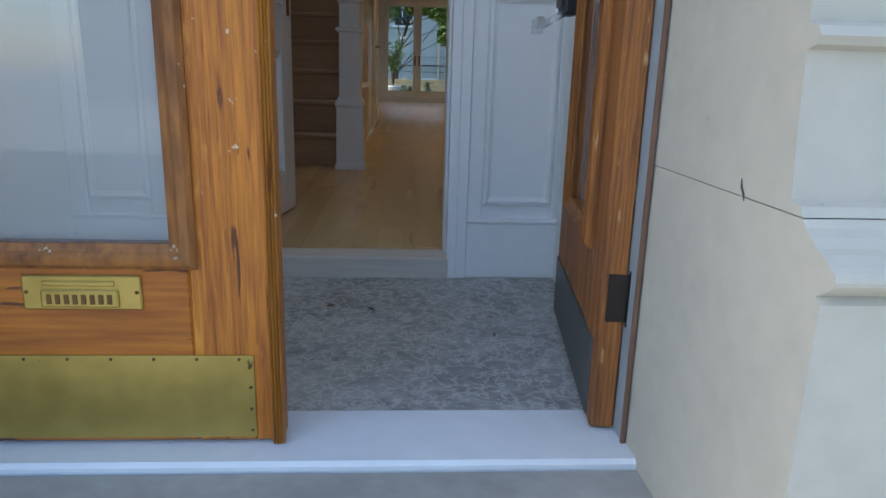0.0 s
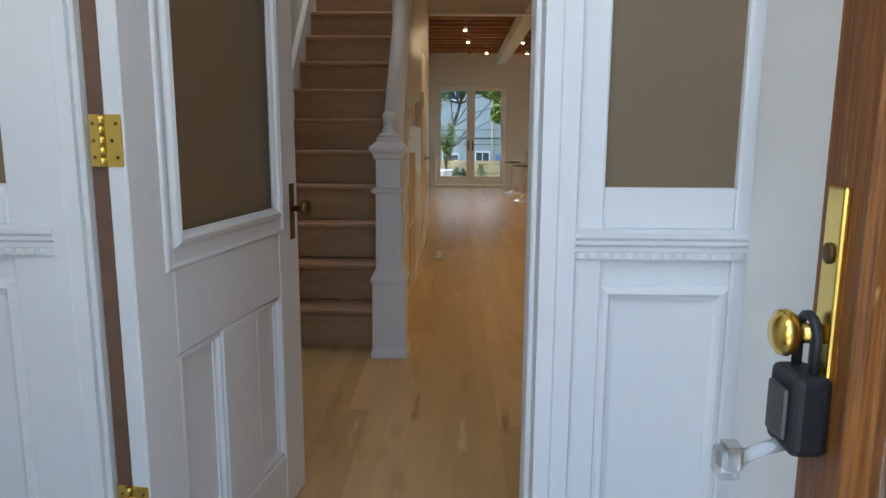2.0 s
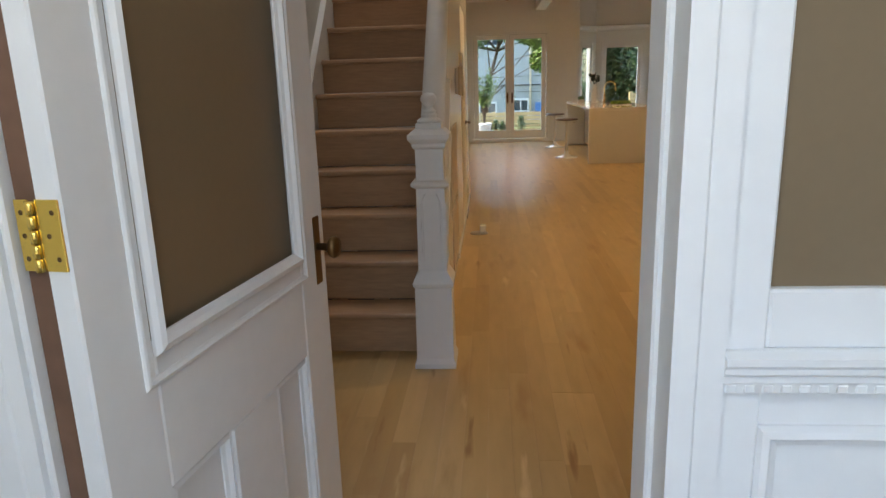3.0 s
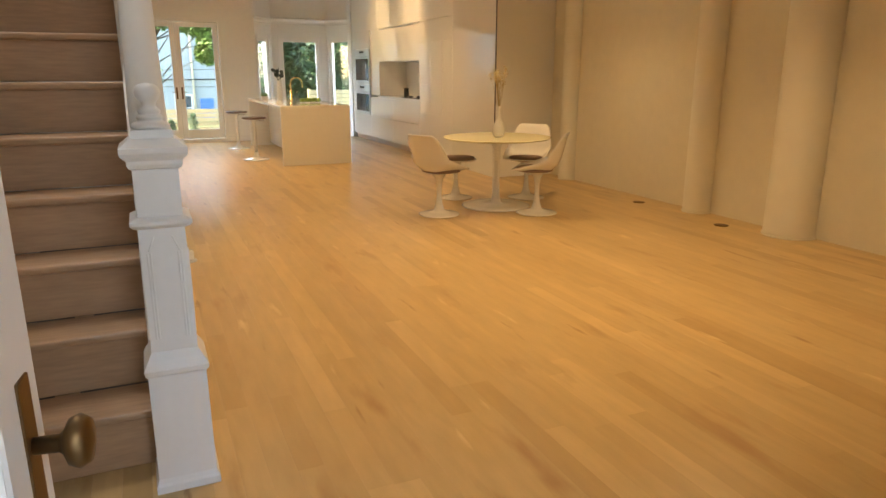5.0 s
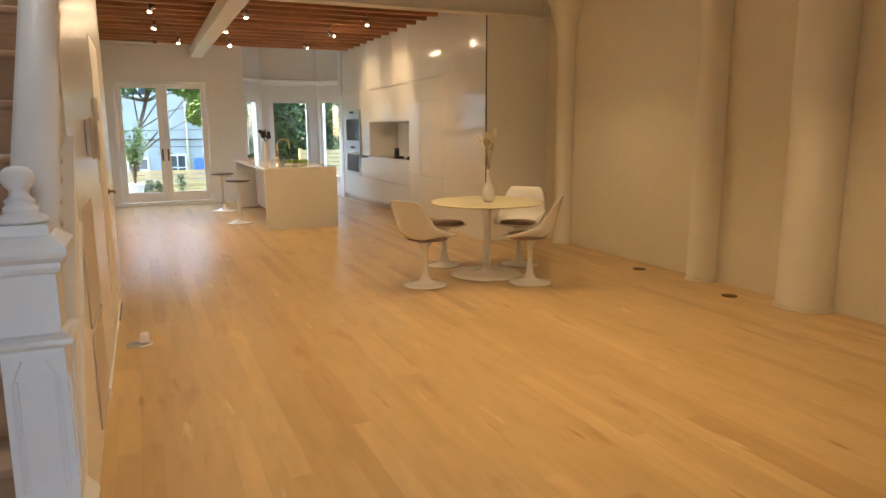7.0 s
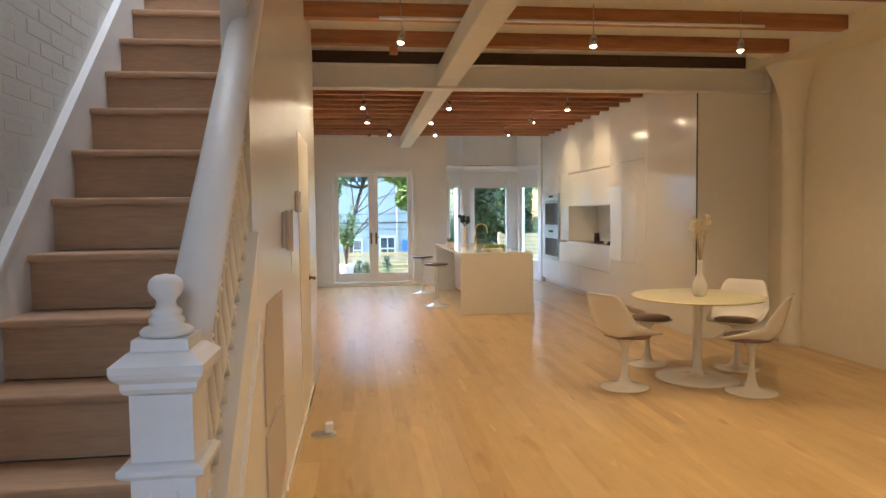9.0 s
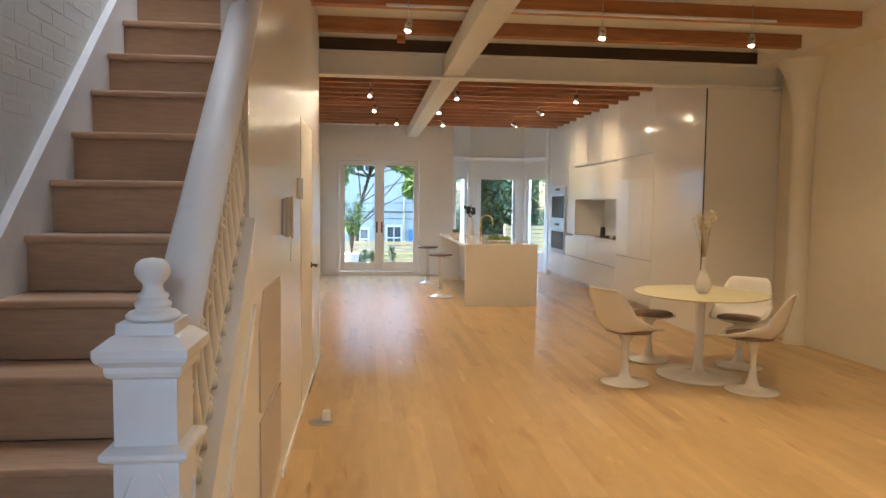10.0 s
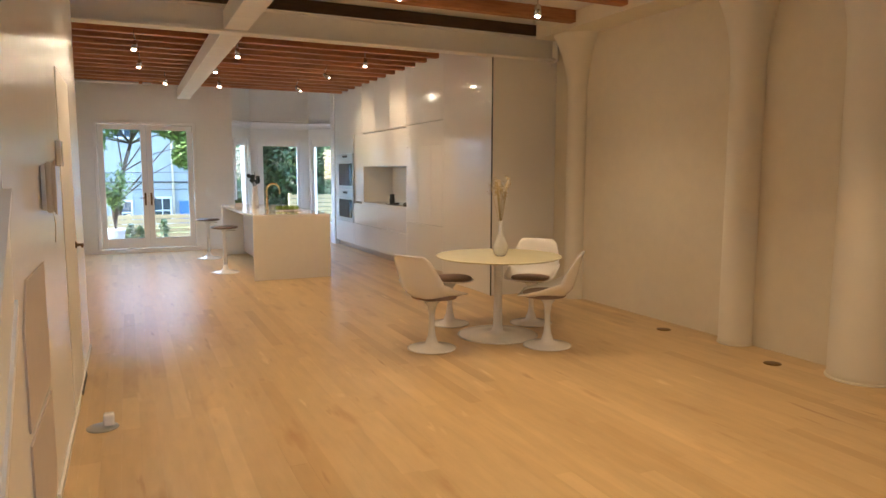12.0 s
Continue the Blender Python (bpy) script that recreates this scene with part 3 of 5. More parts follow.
part("stem", tube([(kx - 0.02, ky, 0.825), (kx - 0.045, ky + 0.01, 0.81), (kx - 0.075, ky + 0.012, 0.793)], [0.010, 0.009, 0.011], 10), CLEAR, keyob)
part("fob", rbox(kx - 0.100, kx - 0.072, ky - 0.004, ky + 0.034, 0.77, 0.81, 0.006, 2), CLEAR, keyob, "faceted clear end")
part("tag", rbox(kx - 0.090, kx - 0.068, ky + 0.0, ky + 0.03, 0.7845, 0.817, 0.001), CHROME, keyob)

# frame beside the open leaf
frame_right = thing("door_frame", "grey painted door frame with a bare brown edge", "door frame")
part("jamb", rbox(1.60, 1.70, DOOR_Y - 0.004, DOOR_Y + 0.16, -0.072, 2.62), GREYPAINT, frame_right)
part("edge_strip", rbox(1.598, 1.606, DOOR_Y - 0.014, DOOR_Y - 0.0045, -0.072, 2.62, 0.001), BROWNEDGE, frame_right, "bare brown wooden edge")
part("head", rbox(0.02, 1.70, DOOR_Y + 0.035, DOOR_Y + 0.16, 2.62, 2.72), GREYPAINT, frame_right)
part("jamb", rbox(0.02, 0.16, DOOR_Y + 0.035, DOOR_Y + 0.16, -0.072, 2.62), GREYPAINT, frame_right)


def pier_profile():
    pts = [(1.80, -1.3), (1.150, -1.3), (1.150, 0.412), (1.160, 0.420)]
    pts += [(1.160 - 0.030 * math.sin(math.pi * k / 10), 0.420 + 0.048 * k / 10) for k in range(1, 11)]
    pts += [(1.172, 0.472), (1.184, 0.482), (1.198, 0.490), (1.206, 0.499), (1.215, 0.512), (1.235, 0.516), (1.245, 0.60), (1.250, 0.690), (1.235, 0.695), (1.228, 0.705), (1.235, 0.716), (1.255, 0.722), (1.255, 2.9), (1.80, 2.9)]
    return pts


for nm, a, b in (("stone_pier", 1.610, 2.35), ("stone_pier", -0.75, -0.02)):
    pr = thing(nm, "cream limestone door pier with a moulded plinth", "pier")
    body = extrude_profile([(p, q) for p, q in pier_profile() if q <= 0.5] + [(1.80, 0.4994)], "x", a, b)
    part("plinth_block", body, STONE, pr)
    part("upper_block", extrude_profile([(1.80, 0.5006), (1.207, 0.5006)] + [(p, q) for p, q in pier_profile() if q > 0.502], "x", a, b), STONE, pr)
chip = [(1.6085, 1.356, 0.524), (1.608, 1.353, 0.512), (1.608, 1.346, 0.505), (1.6085, 1.343, 0.495)]
crk = thing("stone_chip", "dark chip in the joint of the limestone pier", "chip")
part("crack", tube(chip, [0.0006, 0.0016, 0.0014, 0.0006], 6), DARKGREY, crk)

# ---------------------------------------------------------------- glazed inner screen and door
def screen_side(x0, x1, cas0, cas1):
    """One side of the white inner screen: casing, glazed top, moulded rail, panel and skirting."""
    ob = thing("inner_screen", "white painted timber screen with a frosted glass light", "screen", "screen beside the inner door")
    y0, y1 = INNER_Y - 0.005, INNER_Y + 0.045
    g0, g1 = x0 + 0.058, x1 - 0.10
    part("stile", rbox(x0, g0, y0, y1, 0.13, 2.75), GLOSSW, ob)
    part("stile", rbox(g1, x1, y0, y1, 0.13, 2.75), GLOSSW, ob)
    part("lower_panel", boxes((g0, g1, y0 + 0.012, y1, 0.13, 0.985)), GLOSSW, ob)
    part("glass_rail", rbox(g0, g1, y0 + 0.001, y1, 1.045, 1.128), GLOSSW, ob)
    pane = part("frosted_pane", boxes((g0, g1, y0 + 0.018, y0 + 0.024, 1.126, 2.60)), FROST, ob, "brown tinted frosted pane")
    part("top_rail", rbox(g0, g1, y0 + 0.001, y1, 2.60, 2.75), GLOSSW, ob)
    part("base_board", rbox(x0, x1, y0 - 0.012, y1, VEST_Z, 0.125, 0.003), GLOSSW, ob)
    part("base_cap", rbox(x0, x1, y0 - 0.018, y1, 0.125, 0.140, 0.004), GLOSSW, ob)
    part("chair_rail", extrude_profile([(y1, 0.985), (y0 - 0.006, 0.985), (y0 - 0.010, 1.000), (y0 - 0.012, 1.003), (y0 - 0.012, 1.012), (y0 - 0.020, 1.018), (y0 - 0.020, 1.026), (y0 - 0.026, 1.032), (y0 - 0.026, 1.042), (y0 - 0.010, 1.047), (y1, 1.047)], "x", x0, x1), GLOSSW, ob, "moulded rail with a row of dentils")
    n = int((x1 - x0) / 0.024)
    for k in range(n):
        xx = x0 + 0.006 + k * 0.024
        part("dentil", rbox(xx, xx + 0.014, y0 - 0.011, y0 - 0.004, 0.987, 0.999, 0.0015), GLOSSW, ob)
    panel_moulding(ob, g0, g1, 0.19, 0.93, y0 + 0.012, 0.030, 0.016, GLOSSW, "panel_moulding")
    wide = cas1 - cas0
    part("casing", extrude_profile([(cas0, y1), (cas0, y0 - 0.020), (cas0 + 0.46 * wide, y0 - 0.020), (cas0 + 0.52 * wide, y0 - 0.016), (cas1, y0 - 0.016), (cas1, y1)], "z", VEST_Z, 2.75), GLOSSW, ob)
    return ob


screen_side(1.384, 1.80, 1.314, 1.384)
screen_side(-0.03, 0.349, 0.349, 0.405)
jl = thing("inner_door_frame", "white painted frame of the inner door", "door frame")
part("jamb", rbox(0.405, 0.417, INNER_Y - 0.012, INNER_Y + 0.14, VEST_Z, 2.30), GLOSSW, jl)
part("jamb", rbox(1.304, 1.340, INNER_Y + 0.046, INNER_Y + 0.14, -0.006, 2.30), GLOSSW, jl)
part("head", rbox(0.405, 1.340, INNER_Y + 0.046, INNER_Y + 0.14, 2.30, 2.75), GLOSSW, jl)
part("stop_gap", rbox(0.4175, 0.4535, INNER_Y + 0.012, INNER_Y + 0.13, 0.0, 2.30, 0.002), BROWNEDGE, jl, "bare brown rebate of the frame")

inner_door = thing("inner_door", "white panelled inner door with frosted glass, standing open", "door", at=pose(0.497, INNER_Y - 0.008, 0.008, 0, 0, 81.6))
W, T = 0.885, 0.042
part("hinge_stile", rbox(0, 0.145, 0, T, 0, 2.26), GLOSSW, inner_door)
part("lock_stile", rbox(0.728, W, 0, T, 0, 2.26), GLOSSW, inner_door)
part("bottom_rail", rbox(0.145, 0.728, 0.0005, T - 0.0005, 0, 0.19), GLOSSW, inner_door)
part("lock_rail", rbox(0.145, 0.728, 0.0005, T - 0.0005, 0.72, 0.985), GLOSSW, inner_door)
part("muntin", rbox(0.350, 0.550, 0.0005, T - 0.0005, 0.19, 0.72), GLOSSW, inner_door)
part("top_rail", rbox(0.145, 0.728, 0.0005, T - 0.0005, 2.10, 2.26), GLOSSW, inner_door)
for a, b in ((0.145, 0.350), (0.550, 0.728)):
    part("panel", boxes((a, b, 0.020, T - 0.013, 0.19, 0.72)), GLOSSW, inner_door)
    panel_moulding(inner_door, a - 0.001, b + 0.001, 0.189, 0.721, 0.021, 0.026, 0.018, GLOSSW, "panel_moulding")
part("frosted_pane", boxes((0.15, 0.722, 0.018, 0.024, 0.986, 2.10)), FROST, inner_door, "brown tinted frosted pane")
panel_moulding(inner_door, 0.144, 0.728, 0.968, 2.10, 0.001, 0.034, 0.018, GLOSSW, "glazing_moulding")
panel_moulding(inner_door, 0.112, 0.760, 0.918, 2.15, 0.001, 0.016, 0.008, GLOSSW, "outer_bead")
lp = part("lock_plate", rbox(0.818, 0.853, -0.003, 0.002, 0.885, 1.065, 0.001), BRASSDARK, inner_door, "aged bronze lock plate")
part("knob", lathe([(0.010, 0), (0.010, 0.025), (0.014, 0.03), (0.026, 0.036), (0.030, 0.046), (0.024, 0.056), (0.0, 0.060)], 24), BRASSDARK, lp, m=pose(0.8355, -0.003, 0.985, 90))
for z in (0.37, 1.155, 1.95):
    hg = part("hinge", rbox(-0.003, 0.001, 0.003, 0.040, z, z + 0.102, 0.001), BRIGHTBRASS, inner_door, "bright brass butt hinge")
    part("fixed_leaf", rbox(-0.003, 0.001, 0.052, 0.074, z, z + 0.102, 0.001), BRIGHTBRASS, hg)
    for k in range(5):
        part("knuckle", lathe([(0.006, z + 0.0205 * k), (0.006, z + 0.0205 * k + 0.0185)], 12, -0.005, 0.046), BRIGHTBRASS, hg)
    for k in range(3):
        for yy in (0.014, 0.064):
            part("screw", lathe([(0.004, 0), (0.003, 0.001), (0, 0.0015)], 8), BRASSDARK, hg, m=pose(-0.003, yy + 0.010 * (k % 2) * (1 if yy < 0.05 else 0), z + 0.018 + 0.033 * k, 0, -90))

# ---------------------------------------------------------------- staircase
newel = thing("newel_post", "white painted box newel post with a turned ball finial", "newel post")
NX, NY = 0.785, 5.255


def square_stack(levels):
    """A square post from (half-width, height) pairs."""
    bm = bmesh.new()
    rings = [[bm.verts.new((NX + sx * h, NY + sy * h, z)) for sx, sy in ((-1, -1), (1, -1), (1, 1), (-1, 1))] for h, z in levels]
    for a, b in zip(rings, rings[1:]):
        for i in range(4):
            bm.faces.new((a[i], a[(i + 1) % 4], b[(i + 1) % 4], b[i]))
    bm.faces.new(rings[0][::-1])
    bm.faces.new(rings[-1])
    return bm


part("base", square_stack([(0.103, 0), (0.103, 0.025), (0.098, 0.035), (0.093, 0.05), (0.090, 0.42)]), GLOSSW, newel)
part("lower_collar", square_stack([(0.090, 0.4205), (0.097, 0.43), (0.100, 0.445), (0.094, 0.46), (0.085, 0.475), (0.072, 0.50)]), GLOSSW, newel)
shaft = part("shaft", square_stack([(0.071, 0.5005), (0.068, 0.91)]), GLOSSW, newel)
for sx in (-0.050, -0.041, 0.041, 0.050):
    part("bead_strip", rbox(NX + sx - 0.003, NX + sx + 0.003, NY - 0.0735, NY - 0.066, 0.545, 0.835, 0.0015), GLOSSW, shaft)
    part("bead_strip", rbox(NX + 0.066, NX + 0.0735, NY + sx - 0.003, NY + sx + 0.003, 0.545, 0.835, 0.0015), GLOSSW, shaft)
for sx in (-1, 1):
    part("chamfer_strip", tube([(NX + sx * 0.046, NY - 0.0695, 0.838), (NX + sx * 0.026, NY - 0.0690, 0.885)], 0.0025, 6), GLOSSW, shaft)
part("collar", square_stack([(0.069, 0.9105), (0.084, 0.918), (0.091, 0.926), (0.091, 0.937), (0.078, 0.945), (0.066, 0.948)]), GLOSSW, newel)
part("upper_shaft", square_stack([(0.066, 0.9485), (0.066, 1.095)]), GLOSSW, newel)
part("cap", square_stack([(0.066, 1.0955), (0.076, 1.102), (0.080, 1.112), (0.080, 1.124), (0.083, 1.127), (0.094, 1.138), (0.0975, 1.148), (0.0975, 1.158), (0.0975, 1.164), (0.070, 1.187), (0.0615, 1.190), (0.0595, 1.215)]), GLOSSW, newel)
part("finial", lathe([(0.050, 1.2155), (0.057, 1.219), (0.058, 1.226), (0.050, 1.234), (0.038, 1.238), (0.036, 1.243), (0.039, 1.247), (0.038, 1.254), (0.032, 1.258), (0.031, 1.262), (0.034, 1.266), (0.033, 1.272), (0.025, 1.277), (0.021, 1.286), (0.022, 1.296), (0.031, 1.305), (0.037, 1.316), (0.038, 1.327), (0.034, 1.340), (0.022, 1.350), (0.0, 1.354)], 32, NX, NY), GLOSSW, newel)

stairs = thing("staircase", "pale oak staircase with white string, handrail and turned balusters", "staircase")
for i in range(STEPS):
    y, z = FIRST_Y + GO * i, RISE * (i + 1)
    part("riser", rbox(LEFT_X + 0.03, 0.70, y + 0.02, y + 0.04, z - RISE + 0.002, z - 0.032, 0.001), TREAD, stairs)
    bm = rbox(LEFT_X + 0.03, 0.70, y - 0.012, y + GO + 0.02, z - 0.032, z, 0.010, 2)
    part("tread", bm, TREAD, stairs)


def string_band(y0, y1, below, above, xa, xb):
    return extrude_profile([(y0, string_z(y0) - below), (y1, string_z(y1) - below), (y1, string_z(y1) + above), (y0, string_z(y0) + above)], "x", xa, xb)


YE = FIRST_Y + GO * STEPS
part("wall_string", string_band(5.33, YE, 0.32, 0.16, LEFT_X + 0.001, LEFT_X + 0.03), GLOSSW, stairs, "white wall string")
part("string_cap", string_band(5.33, YE, -0.16, 0.185, LEFT_X + 0.001, LEFT_X + 0.042), GLOSSW, stairs)
part("outer_string", string_band(5.36, BAL_END, 0.20, 0.13, 0.72, STAIR_X + 0.012), GLOSSW, stairs, "white outer string")
part("string_bead", string_band(5.36, BAL_END, 0.215, -0.185, 0.74, STAIR_X + 0.022), GLOSSW, stairs)
part("string_bead", string_band(5.36, BAL_END, 0.29, -0.27, 0.74, STAIR_X + 0.016), GLOSSW, stairs)
part("string_cap", string_band(5.36, BAL_END, -0.13, 0.155, 0.705, STAIR_X + 0.024), GLOSSW, stairs)


def rail_z(y):
    return 1.10 + (y - 5.36) * 1.03


rail_prof = [(-0.050, -0.035), (-0.030, -0.050), (0.030, -0.050), (0.050, -0.035), (0.060, -0.005), (0.056, 0.025), (0.038, 0.050), (0.0, 0.060), (-0.038, 0.050), (-0.056, 0.025), (-0.060, -0.005)]
bm = bmesh.new()
ya, yb = 5.325, 7.6
ends = [[bm.verts.new((0.782 + p, y, rail_z(y) + q * 1.3)) for p, q in rail_prof] for y in (ya, yb)]
for k in range(len(rail_prof)):
    f = bm.faces.new((ends[0][k], ends[0][(k + 1) % 11], ends[1][(k + 1) % 11], ends[1][k]))
    f.smooth = True
bm.faces.new(ends[0][::-1])
bm.faces.new(ends[1])
part("handrail", bm, GLOSSW, stairs, "broad white rounded handrail")


def baluster_mesh():
    return lathe([(0.018, 0), (0.018, 0.05), (0.012, 0.06), (0.020, 0.072), (0.012, 0.085), (0.014, 0.10), (0.021, 0.14), (0.023, 0.18), (0.019, 0.24), (0.012, 0.33), (0.011, 0.40), (0.018, 0.412), (0.018, 0.425), (0.011, 0.435), (0.018, 0.45), (0.011, 0.465), (0.013, 0.50), (0.014, 0.56), (0.020, 0.572), (0.012, 0.585), (0.012, 0.66), (0.018, 0.67), (0.018, 0.80)], 12)


bal_me = mesh_of("baluster", baluster_mesh(), GLOSSW)
y = 5.44
while y < BAL_END - 0.02:
    ob = new("baluster", bal_me)
    ob.parent = stairs
    base = string_z(y) + 0.150
    ob.matrix_basis = Matrix.Translation((0.765, y, base)) @ Matrix.Diagonal((1.25, 1.25, (rail_z(y) - 0.05 - base) / 0.80, 1))
    y += 0.072

# fittings on the stair partition
for z0, z1, top in ((0.575, 1.03, True), (0.10, 0.53, False)):
    pn = thing("access_panel", "flush grey painted access panel in the stair partition", "panel", "panels under the stairs")
    pts = [(6.60, z0), (7.27, z0), (7.27, z1 + (0.06 if top else 0)), (6.60 + (0.12 if top else 0), z1 + (0.06 if top else 0)), (6.60, z1 - 0.10)]
    part("panel", extrude_profile(pts, "x", STAIR_X + 0.001, STAIR_X + 0.008), GREYMETAL, pn)
und = thing("under_stair_door", "flush white door in the stair partition with a bronze lever", "door")
part("leaf", rbox(STAIR_X - 0.004, STAIR_X + 0.004, 8.42, 9.30, 0.02, 2.06, 0.001), WHITE, und)
hr = part("handle_plate", lathe([(0.026, 0), (0.026, 0.006), (0.010, 0.010), (0.010, 0.045)], 20), BRASSDARK, und, "bronze lever handle", m=pose(STAIR_X + 0.004, 9.20, 0.975, 0, 90))
part("lever", tube([(STAIR_X + 0.045, 9.20, 0.975), (STAIR_X + 0.05, 9.17, 0.976), (STAIR_X + 0.05, 9.09, 0.972)], [0.010, 0.009, 0.007], 10), BRASSDARK, hr, m=pose(STAIR_X + 0.004, 9.20, 0.975, 0, 90).inverted())
ph = thing("intercom_phone", "white wall intercom handset with a curled cord", "intercom")
part("base_plate", rbox(STAIR_X + 0.001, STAIR_X + 0.022, 7.40, 7.52, 1.30, 1.50, 0.005, 2), LACQ, ph)
part("handset", rbox(STAIR_X + 0.024, STAIR_X + 0.050, 7.345, 7.385, 1.29, 1.51, 0.010, 3), BEIGE, ph, "beige handset")
for k in range(4):
    part("button", rbox(STAIR_X + 0.022, STAIR_X + 0.025, 7.46, 7.48, 1.37 + 0.022 * k, 1.382 + 0.022 * k, 0.001), GREYPAINT, ph)
part("display", rbox(STAIR_X + 0.022, STAIR_X + 0.024, 7.44, 7.50, 1.462, 1.486, 0.001), GREYPAINT, ph)
for k in range(3):
    part("cord", tube([(STAIR_X + 0.052 + 0.004 * k, 7.365 - 0.03 * math.sin(a) * (1 - 0.2 * k), 1.40 + (0.105 + 0.006 * k) * math.cos(a)) for a in [0.35 * q for q in range(19)]], 0.0025, 6), BEIGE, ph)
part("cord", tube([(STAIR_X + 0.045, 7.37, 1.30), (STAIR_X + 0.05, 7.385, 1.24), (STAIR_X + 0.045, 7.40, 1.16)], 0.002, 6), BEIGE, ph)
th = thing("thermostat", "white wall thermostat with a grey display", "thermostat")
part("case", rbox(STAIR_X + 0.001, STAIR_X + 0.028, 8.18, 8.30, 1.50, 1.64, 0.005, 2), LACQ, th)
part("display", rbox(STAIR_X + 0.028, STAIR_X + 0.030, 8.20, 8.28, 1.54, 1.61, 0.001), GREYPAINT, th)
structure("baseboard", rbox(STAIR_X, STAIR_X + 0.014, 7.30, 10.2, 0.0, 0.045, 0.002), LACQ, "low white skirting under the stair partition")
vt = thing("floor_vent", "narrow dark vent grille in the skirting", "vent")
part("grille", rbox(STAIR_X + 0.0145, STAIR_X + 0.018, 8.9, 9.4, 0.005, 0.035, 0.001), DARKMETAL, vt)

# ---------------------------------------------------------------- ceiling, beams, columns
joists = []
for y in (4.28, 5.12, 5.96, 6.80, 7.64, 8.48, 9.32, 10.15):
    joists.append((STAIR_X - 0.05 if y > 5 else LEFT_X, 5.58, y - 0.05, y + 0.05, 3.075, CEIL_Z))
bm = boxes(*joists)
structure("ceiling_joists_front", bm, JOIST, "old pine joists showing below a white ceiling", "ceiling")
bm = bmesh.new()
y = 11.30
while y < BACK_Y - 0.1:
    bm_box(bm, 0.30, KIT_X, y - 0.045, y + 0.045, 3.03 + random.uniform(-0.006, 0.006), CEIL_Z)
    y += 0.415
structure("ceiling_joists_back", bm, JOIST, "reddish old pine joists over the kitchen", "ceiling")
bm = boxes((0.30, KIT_X, 11.10, BACK_Y, CEIL_Z - 0.035, CEIL_Z - 0.002))
structure("ceiling_boards", bm, JOIST, "old pine boards above the kitchen joists", "ceiling")
structure("soffit_right", boxes((5.56, RIGHT_X, INNER_Y + 0.14, 10.87, 3.03, CEIL_Z)), PLASTER, "rounded plaster soffit along the party wall", "ceiling")

sb = thing("steel_beam", "white painted steel cross beam carrying the joists", "beam")
part("web", boxes((0.10, 5.85, 10.955, 10.975, 2.835, 3.05)), WHITE, sb)
part("lower_flange", rbox(0.10, 5.85, 10.88, 11.05, 2.812, 2.835, 0.004), WHITE, sb)
part("upper_flange", rbox(0.10, 5.85, 10.88, 11.05, 3.05, 3.068, 0.004), WHITE, sb)
part("end_plate", rbox(5.85, 5.87, 10.85, 11.08, 2.79, 3.068, 0.003), WHITE, sb)
pk = thing("beam_packer", "dark old timber packer lying on the steel beam", "timber")
for x0, x1 in ((0.10, 2.05), (2.056, 4.10), (4.106, 5.84)):
    part("timber", rbox(x0, x1, 10.90, 11.03, 3.0685, 3.1985, 0.003), PACKER, pk)
lb = thing("ceiling_beam", "long white painted timber beam under the joists", "beam")
part("timber", rbox(2.055, 2.275, 5.0, BACK_Y, 2.84, 3.03, 0.008, 2), JOISTW, lb)
pl = thing("beam_strut", "short brown timber strut beside the steel beam", "strut")
part("timber", rbox(1.54, 1.62, 10.40, 10.48, 3.06, 3.2, 0.003), JOIST, pl)
pp = thing("ceiling_pipe", "thin white pipe below the back joists", "pipe")
part("tube", tube([(0.35, 16.9, 3.0), (1.6, 16.9, 3.0)], 0.02, 10), WHITE, pp)
part("bracket", rbox(1.40, 1.46, 16.87, 16.93, 2.985, 3.04, 0.004), JOIST, pp)

for cx, cy, r in ((5.91, 10.50, 0.12), (5.89, 8.12, 0.14), (5.88, 7.00, 0.215)):
    col = thing("column", "white plastered round column flaring into the ceiling", "column", "columns along the party wall")
    prof = [(r * 1.02, 0.0), (r, 0.05), (r * 0.99, 1.2), (r, 2.30)]
    prof += [(r + 0.42 * (1 - math.cos(k / 10 * math.pi / 2)), 2.30 + 0.90 * math.sin(k / 10 * math.pi / 2)) for k in range(1, 11)]
    part("shaft", lathe(prof, 40, cx, cy), COLUMNW, col)
    part("foot", lathe([(r * 1.06, 0.0), (r * 1.06, 0.012), (r * 1.03, 0.016)], 40, cx, cy), COLUMNW, col)


def spot_lamp(x, y, z, tilt_x, tilt_y, power, arm=0.34, cone=120):
    ob = thing("ceiling_spot", "small chrome ceiling spotlight, switched on", "spotlight", "ceiling spotlights", pose(x, y, z, tilt_x, tilt_y))
    part("body", lathe([(0.012, 0.10), (0.024, 0.095), (0.030, 0.06), (0.032, 0.002), (0.029, 0.0), (0.026, 0.012)], 20), CHROME, ob)
    part("bulb", lathe([(0.0, -0.016), (0.012, -0.013), (0.022, -0.002), (0.025, 0.012), (0.0, 0.014)], 16), BULB, ob, "glowing warm bulb")
    up = pose(0, 0, 0, tilt_x, tilt_y).inverted() @ Vector((0, 0, arm))
    part("arm", tube([(0, 0, 0.09), up * 0.45 + Vector((0, 0, 0.03)), up], 0.005, 8), CHROME, ob)
    data = bpy.data.lights.new("spot", "SPOT")
    data.energy, data.color, data.spot_size, data.spot_blend, data.shadow_soft_size = power, LAMP_COLOR, radians(cone), 0.9, 0.03
    la = new("spot_light", data)
    la.matrix_world = pose(x, y, z, tilt_x, tilt_y) @ pose(0, 0, -0.03)


